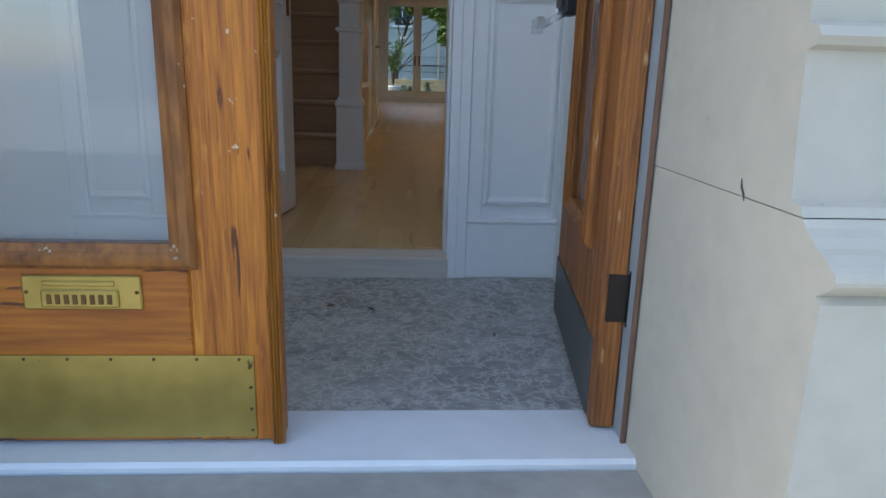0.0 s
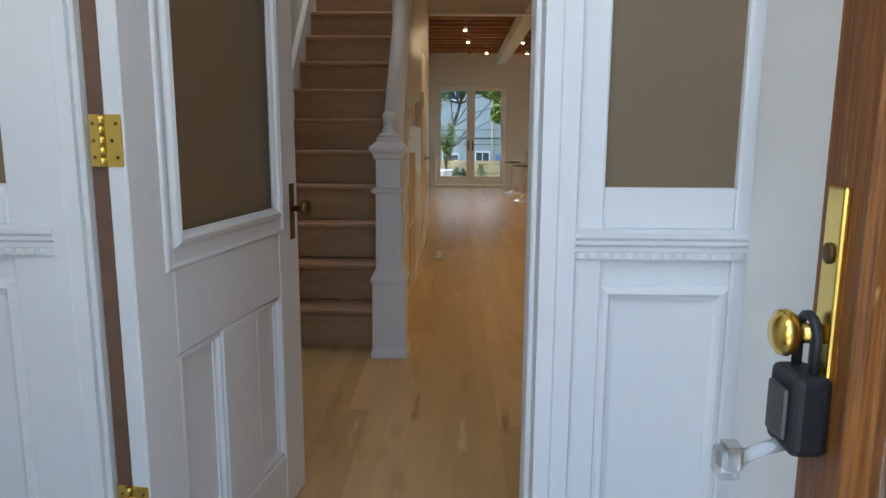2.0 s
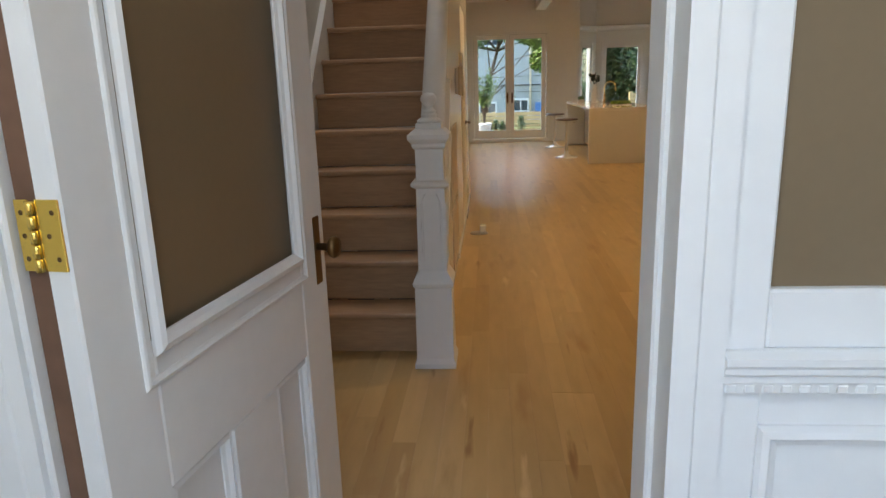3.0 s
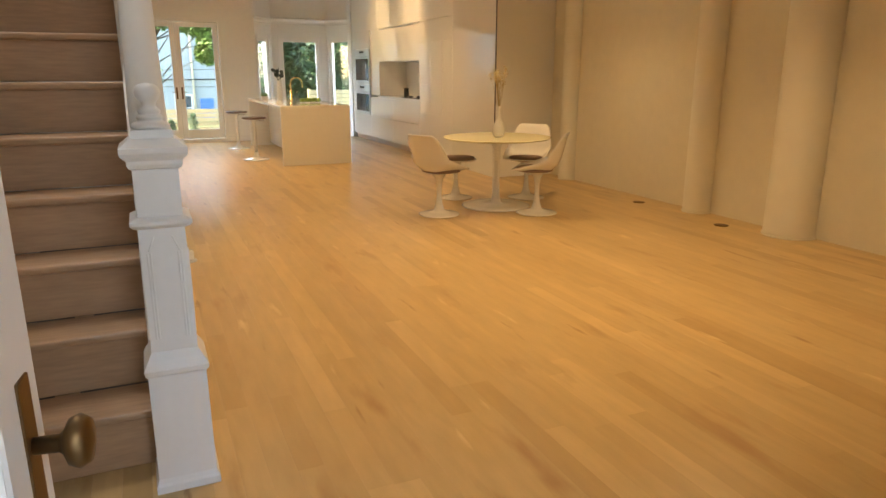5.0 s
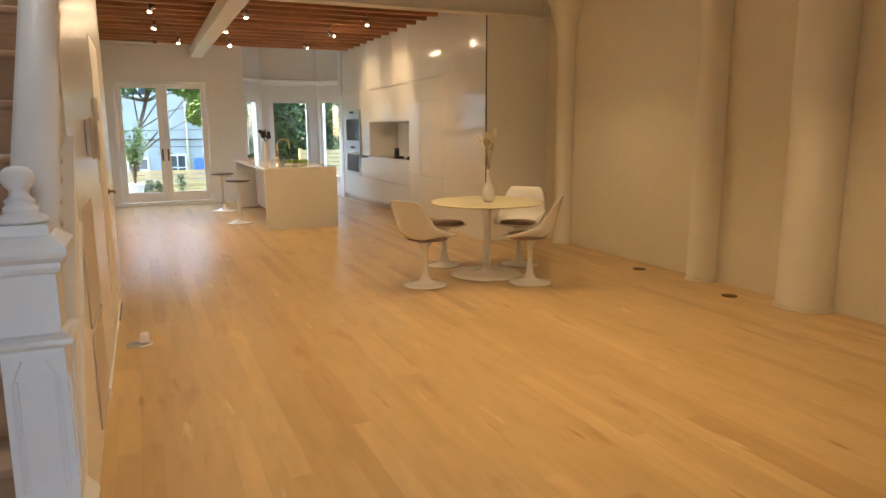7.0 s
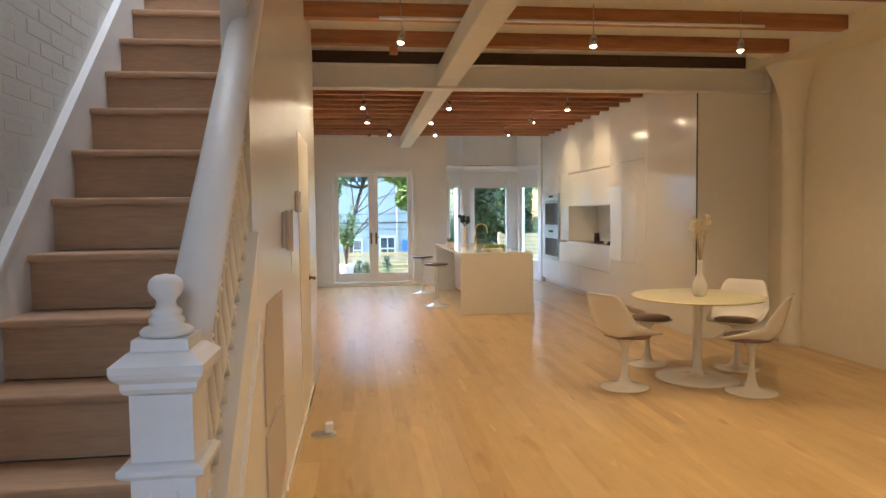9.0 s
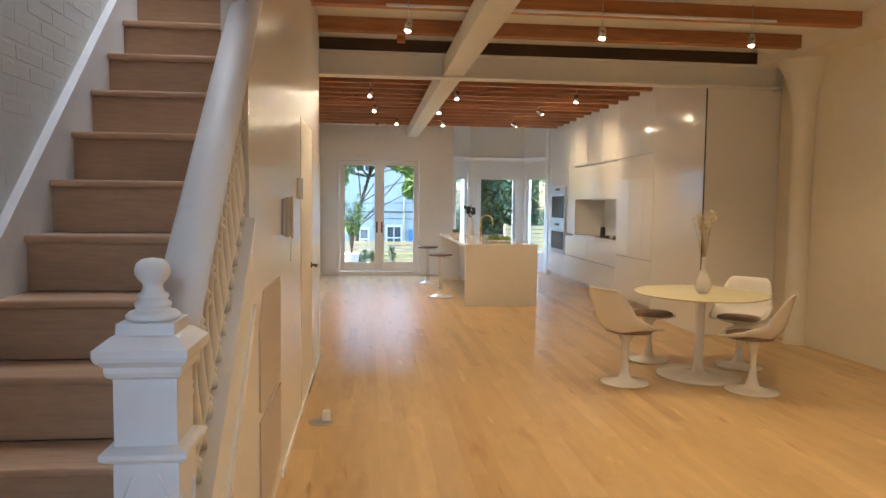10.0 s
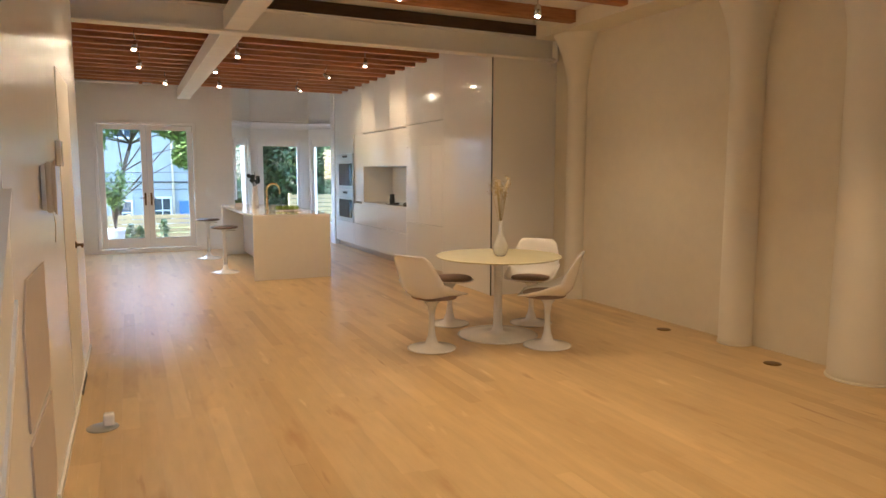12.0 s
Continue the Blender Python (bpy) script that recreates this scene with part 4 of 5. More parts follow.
for x, y in ((1.57, 9.15), (3.17, 9.15), (4.50, 9.20)):
    spot_lamp(x, y, 2.85, 0, 12 if x < 2 else 0, LAMP_POWER * 1.1)
for x, y in ((1.28, 12.5), (2.41, 12.52), (4.02, 12.54), (1.35, 13.9), (2.32, 13.93), (1.75, 15.5), (2.56, 15.53)):
    spot_lamp(x, y, 2.85, 0, 12 if x < 1.6 else 0, LAMP_POWER * (0.95 if y < 13 else 0.68))
for x, y, lean in ((3.87, 13.76, 14), (3.84, 15.42, 10)):
    spot_lamp(x, y, 2.85, lean, -56, LAMP_POWER * 0.9, 0.34, 74)
for x in (2.9, 4.5):
    spot_lamp(x, 6.3, 2.85, 0, 8, LAMP_POWER * (1.8 if x > 3 else 2.4))
for y, xs in ((9.17, (1.4, 4.7)), (6.3, (2.7, 4.7))):
    tk = thing("lamp_track", "thin white lamp track across the joists", "track")
    part("rail", rbox(xs[0], xs[1], y - 0.012, y + 0.012, 3.04, 3.062, 0.003), LACQ, tk)

# ---------------------------------------------------------------- dining group
TX, TY = 4.15, 9.24
tb = thing("dining_table", "round white pedestal table with a cream marble top", "table")
part("tabletop", lathe([(0.0, 0.702), (0.46, 0.704), (0.545, 0.716), (0.565, 0.726), (0.563, 0.732), (0.545, 0.734), (0.0, 0.734)], 64, TX, TY), TABLETOP, tb, "cream marble round top")
part("pedestal", lathe([(0.360, 0.0), (0.366, 0.006), (0.345, 0.014), (0.24, 0.019), (0.10, 0.026), (0.055, 0.045), (0.042, 0.10), (0.038, 0.30), (0.038, 0.50), (0.042, 0.62), (0.055, 0.67), (0.09, 0.695), (0.13, 0.702)], 48, TX, TY), SHELL, tb)
vs = thing("vase", "white bottle vase on the dining table", "vase")
vx, vy = 4.135, 9.18
part("body", lathe([(0.035, 0.7345), (0.052, 0.75), (0.066, 0.79), (0.062, 0.84), (0.040, 0.89), (0.020, 0.94), (0.016, 1.02), (0.019, 1.05), (0.012, 1.05), (0.010, 0.95)], 32, vx, vy), SHELL, vs)
fl = thing("dried_flowers", "bunch of dried pale grass flowers in the vase", "flowers")
rnd = random.Random(5)
bm_s, bm_h = bmesh.new(), bmesh.new()
for k in range(16):
    a, sp = rnd.uniform(0, 6.28), rnd.uniform(0.02, 0.12)
    top = Vector((vx + sp * math.cos(a), vy + sp * math.sin(a), rnd.uniform(1.27, 1.42)))
    st = tube([(vx, vy, 0.97), ((vx + top.x) / 2, (vy + top.y) / 2, 1.17), top], 0.0018, 5)
    me = bpy.data.meshes.new("tmp")
    st.to_mesh(me)
    st.free()
    bm_s.from_mesh(me)
    bpy.data.meshes.remove(me)
    for q in range(26):
        c = top + Vector((rnd.gauss(0, 0.016), rnd.gauss(0, 0.016), rnd.gauss(-0.03, 0.03)))
        d = Vector((rnd.uniform(-1, 1), rnd.uniform(-1, 1), rnd.uniform(-1, 1))).normalized() * 0.009
        e = d.orthogonal().normalized() * 0.006
        bm_h.faces.new([bm_h.verts.new(v) for v in (c - d, c + e, c + d, c - e)])
part("stems", bm_s, DRIED, fl)
tagged(part("seed_head", bm_h, DRIED, fl), kind="stuff")


def tulip_shell():
    prof = [(0.235, 0.456, 0.185, 0.004), (0.215, 0.448, 0.215, 0.018), (0.14, 0.432, 0.238, 0.052), (0.04, 0.424, 0.246, 0.088), (-0.06, 0.428, 0.248, 0.122), (-0.14, 0.452, 0.247, 0.145),
            (-0.195, 0.505, 0.243, 0.135), (-0.222, 0.57, 0.236, 0.115), (-0.240, 0.64, 0.226, 0.085), (-0.256, 0.71, 0.212, 0.055), (-0.272, 0.775, 0.190, 0.030), (-0.284, 0.805, 0.165, 0.015), (-0.290, 0.812, 0.150, 0.010)]
    bm = bmesh.new()
    n = 14
    grid = []
    for y, z, w, c in prof:
        row = []
        tilt = min(1.0, max(0.0, (z - 0.43) / 0.16)) if y < 0 else 0.0
        for i in range(n + 1):
            u = -1 + 2 * i / n
            lift = c * abs(u) ** 2.6
            row.append(bm.verts.new((u * w, y + lift * tilt, z + lift * (1 - tilt))))
        grid.append(row)
    for a, b in zip(grid, grid[1:]):
        for i in range(n):
            bm.faces.new((a[i], a[i + 1], b[i + 1], b[i]))
    bmesh.ops.recalc_face_normals(bm, faces=bm.faces[:])
    bmesh.ops.solidify(bm, geom=bm.faces[:], thickness=0.011)
    for f in bm.faces:
        f.smooth = True
    return bm


def cushion_mesh():
    bm = bmesh.new()
    seg, rings = 28, []
    for r, z in ((0.97, 0.432), (1.0, 0.444), (0.98, 0.462), (0.85, 0.472), (0.0, 0.476)):
        rings.append([bm.verts.new((0.205 * r * math.cos(2 * math.pi * i / seg), 0.03 + 0.185 * r * math.sin(2 * math.pi * i / seg), z)) for i in range(seg)])
    for a, b in zip(rings, rings[1:]):
        for i in range(seg):
            f = bm.faces.new((a[i], a[(i + 1) % seg], b[(i + 1) % seg], b[i]))
            f.smooth = True
    bm.faces.new(rings[0][::-1])
    bmesh.ops.remove_doubles(bm, verts=bm.verts[:], dist=1e-5)
    return bm


def face_to(x, y, dx, dy):
    return pose(x, y, 0, 0, 0, math.degrees(math.atan2(-dx, dy)))


ch = thing("dining_chair", "white moulded pedestal chair with a taupe seat pad", "chair", "chairs round the table", face_to(3.41, 9.06, 0.91, 0.42))
part("shell", tulip_shell(), SHELL, ch)
part("seat_pad", cushion_mesh(), CUSHION, ch, "taupe felt seat pad")
part("pedestal", lathe([(0.205, 0.0), (0.208, 0.006), (0.19, 0.012), (0.12, 0.022), (0.055, 0.045), (0.034, 0.11), (0.024, 0.19), (0.025, 0.28), (0.036, 0.36), (0.07, 0.405), (0.12, 0.420)], 36), SHELL, ch)
copy_thing(ch, face_to(4.35, 8.735, -0.76, 0.65))
stool = thing("dining_stool", "low white pedestal stool with a taupe seat pad", "stool", at=face_to(3.95, 9.84, 0.62, -0.78))
part("seat", lathe([(0.0, 0.416), (0.12, 0.4205), (0.19, 0.430), (0.212, 0.440), (0.208, 0.446), (0.19, 0.440), (0.0, 0.430)], 36, 0.0, 0.03), SHELL, stool)
part("seat_pad", cushion_mesh(), CUSHION, stool, "taupe felt seat pad")
part("pedestal", lathe([(0.190, 0.0), (0.193, 0.006), (0.175, 0.012), (0.11, 0.022), (0.055, 0.045), (0.034, 0.11), (0.024, 0.19), (0.025, 0.28), (0.036, 0.36), (0.07, 0.405), (0.12, 0.420)], 36), SHELL, stool)
copy_thing(ch, face_to(4.70, 9.54, -0.70, -0.70))

# ---------------------------------------------------------------- kitchen
ku = thing("end_cabinet", "tall glossy white end cabinet of the kitchen", "cabinet", "kitchen cabinets")
part("body", boxes((KIT_X + 0.025, RIGHT_X - 0.002, 11.026, 12.372, 0.0, CEIL_Z - 0.04)), WHITE, ku)
part("front_panel", rbox(KIT_X, KIT_X + 0.022, 11.026, 12.372, 0.0, CEIL_Z - 0.04, 0.0015), LACQ, ku)
# The shade inside the open corner joint is made as a dark strip.
part("gap_shade_strip", boxes((KIT_X + 0.0005, KIT_X + 0.007, 11.002, 11.025, 0.0, CEIL_Z - 0.041)), DARKMETAL, ku, "dark strip standing in for the shade in the corner joint")
part("side_panel", rbox(KIT_X + 0.0075, RIGHT_X - 0.002, 11.00, 11.022, 0.0, CEIL_Z - 0.04, 0.0015), LACQ, ku)
fr = thing("fridge_cabinet", "glossy white built-in fridge cabinet with flush doors", "cabinet", "kitchen cabinets")
part("body", boxes((KIT_X + 0.025, RIGHT_X - 0.002, 12.378, 13.70, 0.10, CEIL_Z - 0.04)), WHITE, fr)
for y0, y1, z0, z1, nm in ((12.378, 13.70, 2.195, 3.155, "door"), (12.378, 13.70, 1.862, 2.188, "door"), (12.378, 12.74, 0.735, 1.855, "door"), (12.746, 13.235, 0.735, 1.855, "door"), (13.241, 13.70, 1.20, 1.855, "door"), (13.241, 13.70, 0.735, 1.194, "door"), (12.378, 13.70, 0.11, 0.728, "drawer")):
    part(nm, rbox(KIT_X, KIT_X + 0.022, y0, y1, z0, z1, 0.0015), LACQ, fr)
hb = thing("upper_cabinet", "glossy white wall cabinet over the cooking niche", "cabinet", "kitchen cabinets")
part("body", boxes((KIT_X + 0.025, RIGHT_X - 0.002, 13.706, 15.86, 2.18, CEIL_Z - 0.04)), WHITE, hb)
for k in range(3):
    part("door", rbox(KIT_X, KIT_X + 0.022, 13.706 + k * 0.72, 13.706 + k * 0.72 + 0.714, 2.195, 3.155, 0.0015), LACQ, hb)
hd = thing("hood_cabinet", "glossy white range hood cabinet inside the cooking niche", "range hood")
part("body", rbox(KIT_X + 0.018, RIGHT_X - 0.002, 13.710, 15.862, 1.585, 2.170, 0.003), LACQ, hd)
part("filter", rbox(KIT_X + 0.12, RIGHT_X - 0.32, 13.9, 15.3, 1.575, 1.584, 0.001), STEEL, hd, "steel hood filter")
bs = thing("backsplash", "plain white panel at the back of the niche", "backsplash")
part("panel", boxes((RIGHT_X - 0.30, RIGHT_X - 0.002, 13.706, 15.86, 0.945, 1.584)), WHITE, bs)
dr = thing("drawer_cabinet", "glossy white drawer cabinet under the cooktop", "cabinet", "kitchen cabinets")
part("body", boxes((KIT_X + 0.025, RIGHT_X - 0.002, 13.706, 16.38, 0.10, 0.905)), WHITE, dr)
for z0, z1 in ((0.11, 0.520), (0.527, 0.895)):
    for y0, y1 in ((13.706, 15.04), (15.046, 16.38)):
        part("drawer", rbox(KIT_X, KIT_X + 0.022, y0, y1, z0, z1, 0.0015), LACQ, dr)
wt = thing("worktop", "thin white worktop over the drawers", "worktop")
part("slab", rbox(KIT_X - 0.01, RIGHT_X - 0.002, 13.706, 15.86, 0.906, 0.944, 0.003), LACQ, wt)
ct = thing("cooktop", "black glass gas cooktop set on the worktop", "cooktop")
part("glass", rbox(KIT_X + 0.10, KIT_X + 0.56, 14.05, 14.95, 0.945, 0.953, 0.003), OVENGLASS, ct)
for y in (14.25, 14.72):
    for x in (0.22, 0.42):
        part("burner", lathe([(0.06, 0.9535), (0.06, 0.965), (0.03, 0.972), (0.0, 0.972)], 20, KIT_X + x, y), DARKMETAL, ct)
kt = thing("pepper_mill", "small black jar standing behind the cooktop", "jar")
part("body", lathe([(0.045, 0.945), (0.048, 1.0), (0.040, 1.06), (0.046, 1.10), (0.0, 1.105)], 20, KIT_X + 0.30, 15.12), BLACKPL, kt)
ov = thing("oven_cabinet", "glossy white tall cabinet holding two built-in ovens", "cabinet", "kitchen cabinets")
part("body", boxes((KIT_X + 0.025, RIGHT_X - 0.002, 16.386, BACK_Y - 0.002, 0.10, CEIL_Z - 0.04)), WHITE, ov)
part("body_side", boxes((KIT_X + 0.025, RIGHT_X - 0.002, 15.866, 16.382, 0.946, CEIL_Z - 0.04)), LACQ, ov)
for y0, y1, z0, z1 in ((15.866, BACK_Y - 0.004, 2.195, 3.155), (16.386, BACK_Y - 0.004, 1.86, 2.188), (16.386, BACK_Y - 0.004, 0.11, 0.525), (17.385, BACK_Y - 0.004, 0.53, 1.855)):
    part("door", rbox(KIT_X, KIT_X + 0.022, y0, y1, z0, z1, 0.0015), LACQ, ov)
for z0, z1 in ((0.535, 1.145), (1.155, 1.845)):
    o = thing("wall_oven", "built-in steel and black glass wall oven", "oven", "wall ovens")
    part("frame", rbox(KIT_X - 0.012, KIT_X + 0.0245, 16.40, 17.375, z0, z1, 0.004), STEEL, o)
    part("door_glass", rbox(KIT_X - 0.018, KIT_X - 0.0125, 16.46, 17.315, z0 + 0.07, z1 - 0.19, 0.002), OVENGLASS, o)
    part("handle", tube([(KIT_X - 0.05, 16.45, z1 - 0.15), (KIT_X - 0.05, 17.32, z1 - 0.15)], 0.011, 10), STEEL, o)
    for yy in (16.5, 17.27):
        part("handle_post", tube([(KIT_X - 0.012, yy, z1 - 0.15), (KIT_X - 0.05, yy, z1 - 0.15)], 0.007, 8), STEEL, o)
    part("control_panel", rbox(KIT_X - 0.016, KIT_X - 0.0125, 16.42, 17.355, z1 - 0.10, z1 - 0.01, 0.001), STEEL, o)
    part("display", rbox(KIT_X - 0.018, KIT_X - 0.0165, 16.75, 17.05, z1 - 0.075, z1 - 0.035, 0.0005), OVENGLASS, o)
structure("toe_kick", boxes((KIT_X + 0.07, KIT_X + 0.09, 12.38, BACK_Y - 0.004, 0.0, 0.10)), GREYMETAL, "recessed grey plinth under the cabinets", "plinth")

# island
isl = thing("kitchen_island", "white kitchen island with waterfall ends and an open seating side", "island")
part("worktop", rbox(2.66, 3.728, 13.29, 16.62, 0.862, 0.900, 0.003), LACQ, isl)
part("end_panel", rbox(2.66, 3.728, 13.29, 13.33, 0.0, 0.8615, 0.003), WHITE, isl)
part("end_panel", rbox(2.66, 3.728, 16.58, 16.62, 0.0, 0.8615, 0.003), WHITE, isl)
part("body", rbox(3.02, 3.71, 13.3305, 16.5795, 0.06, 0.8615, 0.002), LACQ, isl)
for k in range(4):
    part("door", rbox(3.711, 3.726, 13.34 + k * 0.81, 13.34 + k * 0.81 + 0.80, 0.07, 0.855, 0.0015), LACQ, isl)
fc = thing("faucet", "pale gold gooseneck faucet on the island", "faucet")
fx, fy = 3.16, 14.95
part("base", lathe([(0.030, 0.9005), (0.030, 0.92), (0.020, 0.925), (0.019, 1.08)], 20, fx, fy), PALEGOLD, fc)
part("spout", tube([(fx, fy, 1.05), (fx, fy, 1.20)] + [(fx + 0.10 * (1 - math.cos(a)), fy, 1.20 + 0.10 * math.sin(a)) for a in (0.4, 0.8, 1.2, 1.57, 1.95, 2.3, 2.7, 3.05)] + [(fx + 0.205, fy, 1.13)], 0.014, 12), PALEGOLD, fc)
part("lever", tube([(fx, fy - 0.02, 1.0), (fx, fy - 0.09, 1.03)], [0.008, 0.006], 8), PALEGOLD, fc)
rnd = random.Random(3)
tr = thing("fruit_tray", "shallow white tray of green apples on the island", "tray")
part("dish", rbox(3.16, 3.52, 14.22, 14.46, 0.9005, 0.912, 0.005), LACQ, tr)
for k in range(7):
    ax, ay = 3.20 + 0.047 * k, 14.30 + 0.08 * (k % 2) + rnd.uniform(-0.01, 0.01)
    ap = thing("apple", "small green apple lying in the white tray", "apple", "apples in the tray")
    part("flesh", lathe([(0.0, 0.918), (0.014, 0.9125), (0.030, 0.925), (0.036, 0.945), (0.030, 0.966), (0.014, 0.974), (0.0, 0.969)], 16, ax, ay), APPLE, ap)
    part("stalk", tube([(ax, ay, 0.968), (ax + 0.004, ay, 0.984)], 0.0018, 5), BARK, ap)
gp = thing("grass_pot", "small square pot of clipped green grass on the island", "plant")
part("pot", rbox(2.80, 2.92, 15.86, 15.98, 0.9005, 0.96, 0.004), GREYMETAL, gp)
bm = bmesh.new()
for k in range(260):
    gx, gy = rnd.uniform(2.805, 2.915), rnd.uniform(15.865, 15.975)
    a = rnd.uniform(0, 6.28)
    dx, dy, hgt = 0.004 * math.cos(a), 0.004 * math.sin(a), rnd.uniform(0.05, 0.085)
    bm.faces.new([bm.verts.new(v) for v in ((gx - dx, gy - dy, 0.955), (gx + dx, gy + dy, 0.955), (gx + rnd.uniform(-0.012, 0.012), gy + rnd.uniform(-0.012, 0.012), 0.955 + hgt))])
part("blades", bm, LEAFL, gp)
hv = thing("tall_vase", "tall white vase with dark round leaves on the island", "vase")
hx, hy = 3.06, 15.45
part("body", lathe([(0.055, 0.9005), (0.060, 0.95), (0.050, 1.10), (0.036, 1.22), (0.040, 1.25), (0.030, 1.25), (0.028, 1.1)], 28, hx, hy), SHELL, hv)
lf = thing("dark_leaves", "bunch of dark rounded leaves in the tall vase", "plant")
for k in range(9):
    a, rr = k * 0.7, 0.035 + 0.06 * ((k * 7) % 5) / 5
    cx, cy, cz = hx + rr * math.cos(a) * 1.3, hy + rr * math.sin(a), 1.33 + 0.018 * ((k * 3) % 7)
    bm = lathe([(0.0, -0.004), (0.03, -0.003), (0.045, 0.0), (0.03, 0.004), (0.0, 0.006)], 14)
    part("leaf", bm, DARKLEAF, lf, m=pose(cx, cy, cz, 60 + 12 * (k % 4), 20 * (k % 3) - 20, 35 * k))
    part("stem", tube([(hx, hy, 1.2), (cx, cy, cz)], 0.003, 5), DARKLEAF, lf)


def bar_stool(x, y, first=None):
    if first is not None:
        return copy_thing(first, pose(x, y, 0))
    ob = thing("bar_stool", "white pedestal bar stool with a dark walnut seat beside the island", "stool", "stools at the island", pose(x, y, 0))
    part("base", lathe([(0.20, 0.0), (0.205, 0.006), (0.18, 0.016), (0.09, 0.034), (0.045, 0.06), (0.030, 0.12)], 36), SHELL, ob)
    part("stem", lathe([(0.029, 0.1205), (0.026, 0.30), (0.024, 0.60), (0.05, 0.648), (0.09, 0.655)], 24), SHELL, ob)
    part("seat", lathe([(0.0, 0.6555), (0.17, 0.656), (0.192, 0.664), (0.195, 0.676), (0.185, 0.686), (0.0, 0.680)], 40), WALNUT, ob, "dark walnut round seat")
    part("lever", tube([(0.03, 0, 0.63), (0.15, -0.05, 0.625)], 0.005, 6), CHROME, ob)
    return ob


s1 = bar_stool(2.41, 14.30)
bar_stool(2.37, 16.15, s1)

# ---------------------------------------------------------------- garden doors and bay
fd = tagged(thing("garden_door", "white french doors with clear glass, closed", "door"), kind="structure")
fd.name = "door_1"
F0, F1, FY = 0.635, 2.350, BACK_Y - 0.025
for a, b, z0, z1 in ((F0 - 0.01, F0 + 0.055, 0.0, 2.405), (F1 - 0.055, F1 + 0.01, 0.0, 2.405)):
    part("frame", rbox(a, b, FY, BACK_Y + 0.10, z0, z1, 0.003), LACQ, fd)
part("frame_head", rbox(F0 + 0.055, F1 - 0.055, FY, BACK_Y + 0.10, 2.345, 2.405, 0.003), LACQ, fd)
part("threshold", rbox(F0 - 0.01, F1 + 0.01, FY - 0.03, BACK_Y + 0.12, -0.014, 0.075, 0.004), LACQ, fd)
mid = (F0 + F1) / 2
for a, b, hx in ((F0 + 0.058, mid - 0.001, mid - 0.05), (mid + 0.001, F1 - 0.058, mid + 0.05)):
    leaf = part("leaf", rbox(a, a + 0.095, BACK_Y + 0.02, BACK_Y + 0.065, 0.08, 2.343, 0.004), LACQ, fd)
    part("stile", rbox(b - 0.095, b, BACK_Y + 0.02, BACK_Y + 0.065, 0.08, 2.343, 0.004), LACQ, leaf)
    part("top_rail", rbox(a + 0.095, b - 0.095, BACK_Y + 0.021, BACK_Y + 0.064, 2.25, 2.343, 0.003), LACQ, leaf)
    part("bottom_rail", rbox(a + 0.095, b - 0.095, BACK_Y + 0.021, BACK_Y + 0.064, 0.08, 0.265, 0.003), LACQ, leaf)
    pn = part("pane", boxes((a + 0.09, b - 0.09, BACK_Y + 0.040, BACK_Y + 0.046, 0.26, 2.255)), GLASS, leaf)
    pn.visible_shadow = False
    hp = part("handle_plate", rbox(hx - 0.016, hx + 0.016, BACK_Y + 0.012, BACK_Y + 0.019, 0.87, 1.10, 0.002), BRASSDARK, leaf, "bronze handle plate")
    part("lever", tube([(hx, BACK_Y + 0.012, 1.01), (hx, BACK_Y - 0.03, 1.01), (hx + (0.09 if hx > mid else -0.09), BACK_Y - 0.035, 1.005)], 0.008, 8), BRASSDARK, hp)
sw = thing("light_switch", "white light switch plate on the back wall", "switch")
part("plate", rbox(2.48, 2.56, BACK_Y - 0.008, BACK_Y - 0.0005, 1.08, 1.20, 0.002), LACQ, sw)
part("rocker", rbox(2.505, 2.535, BACK_Y - 0.011, BACK_Y - 0.0085, 1.11, 1.17, 0.001), WHITE, sw)
structure("baseboard_back", boxes((0.30, F0 - 0.012, BACK_Y - 0.014, BACK_Y - 0.0005, 0.0, 0.10), (F1 + 0.012, 3.02, BACK_Y - 0.014, BACK_Y - 0.0005, 0.0, 0.10)), LACQ, "white skirting along the back wall", "baseboard")


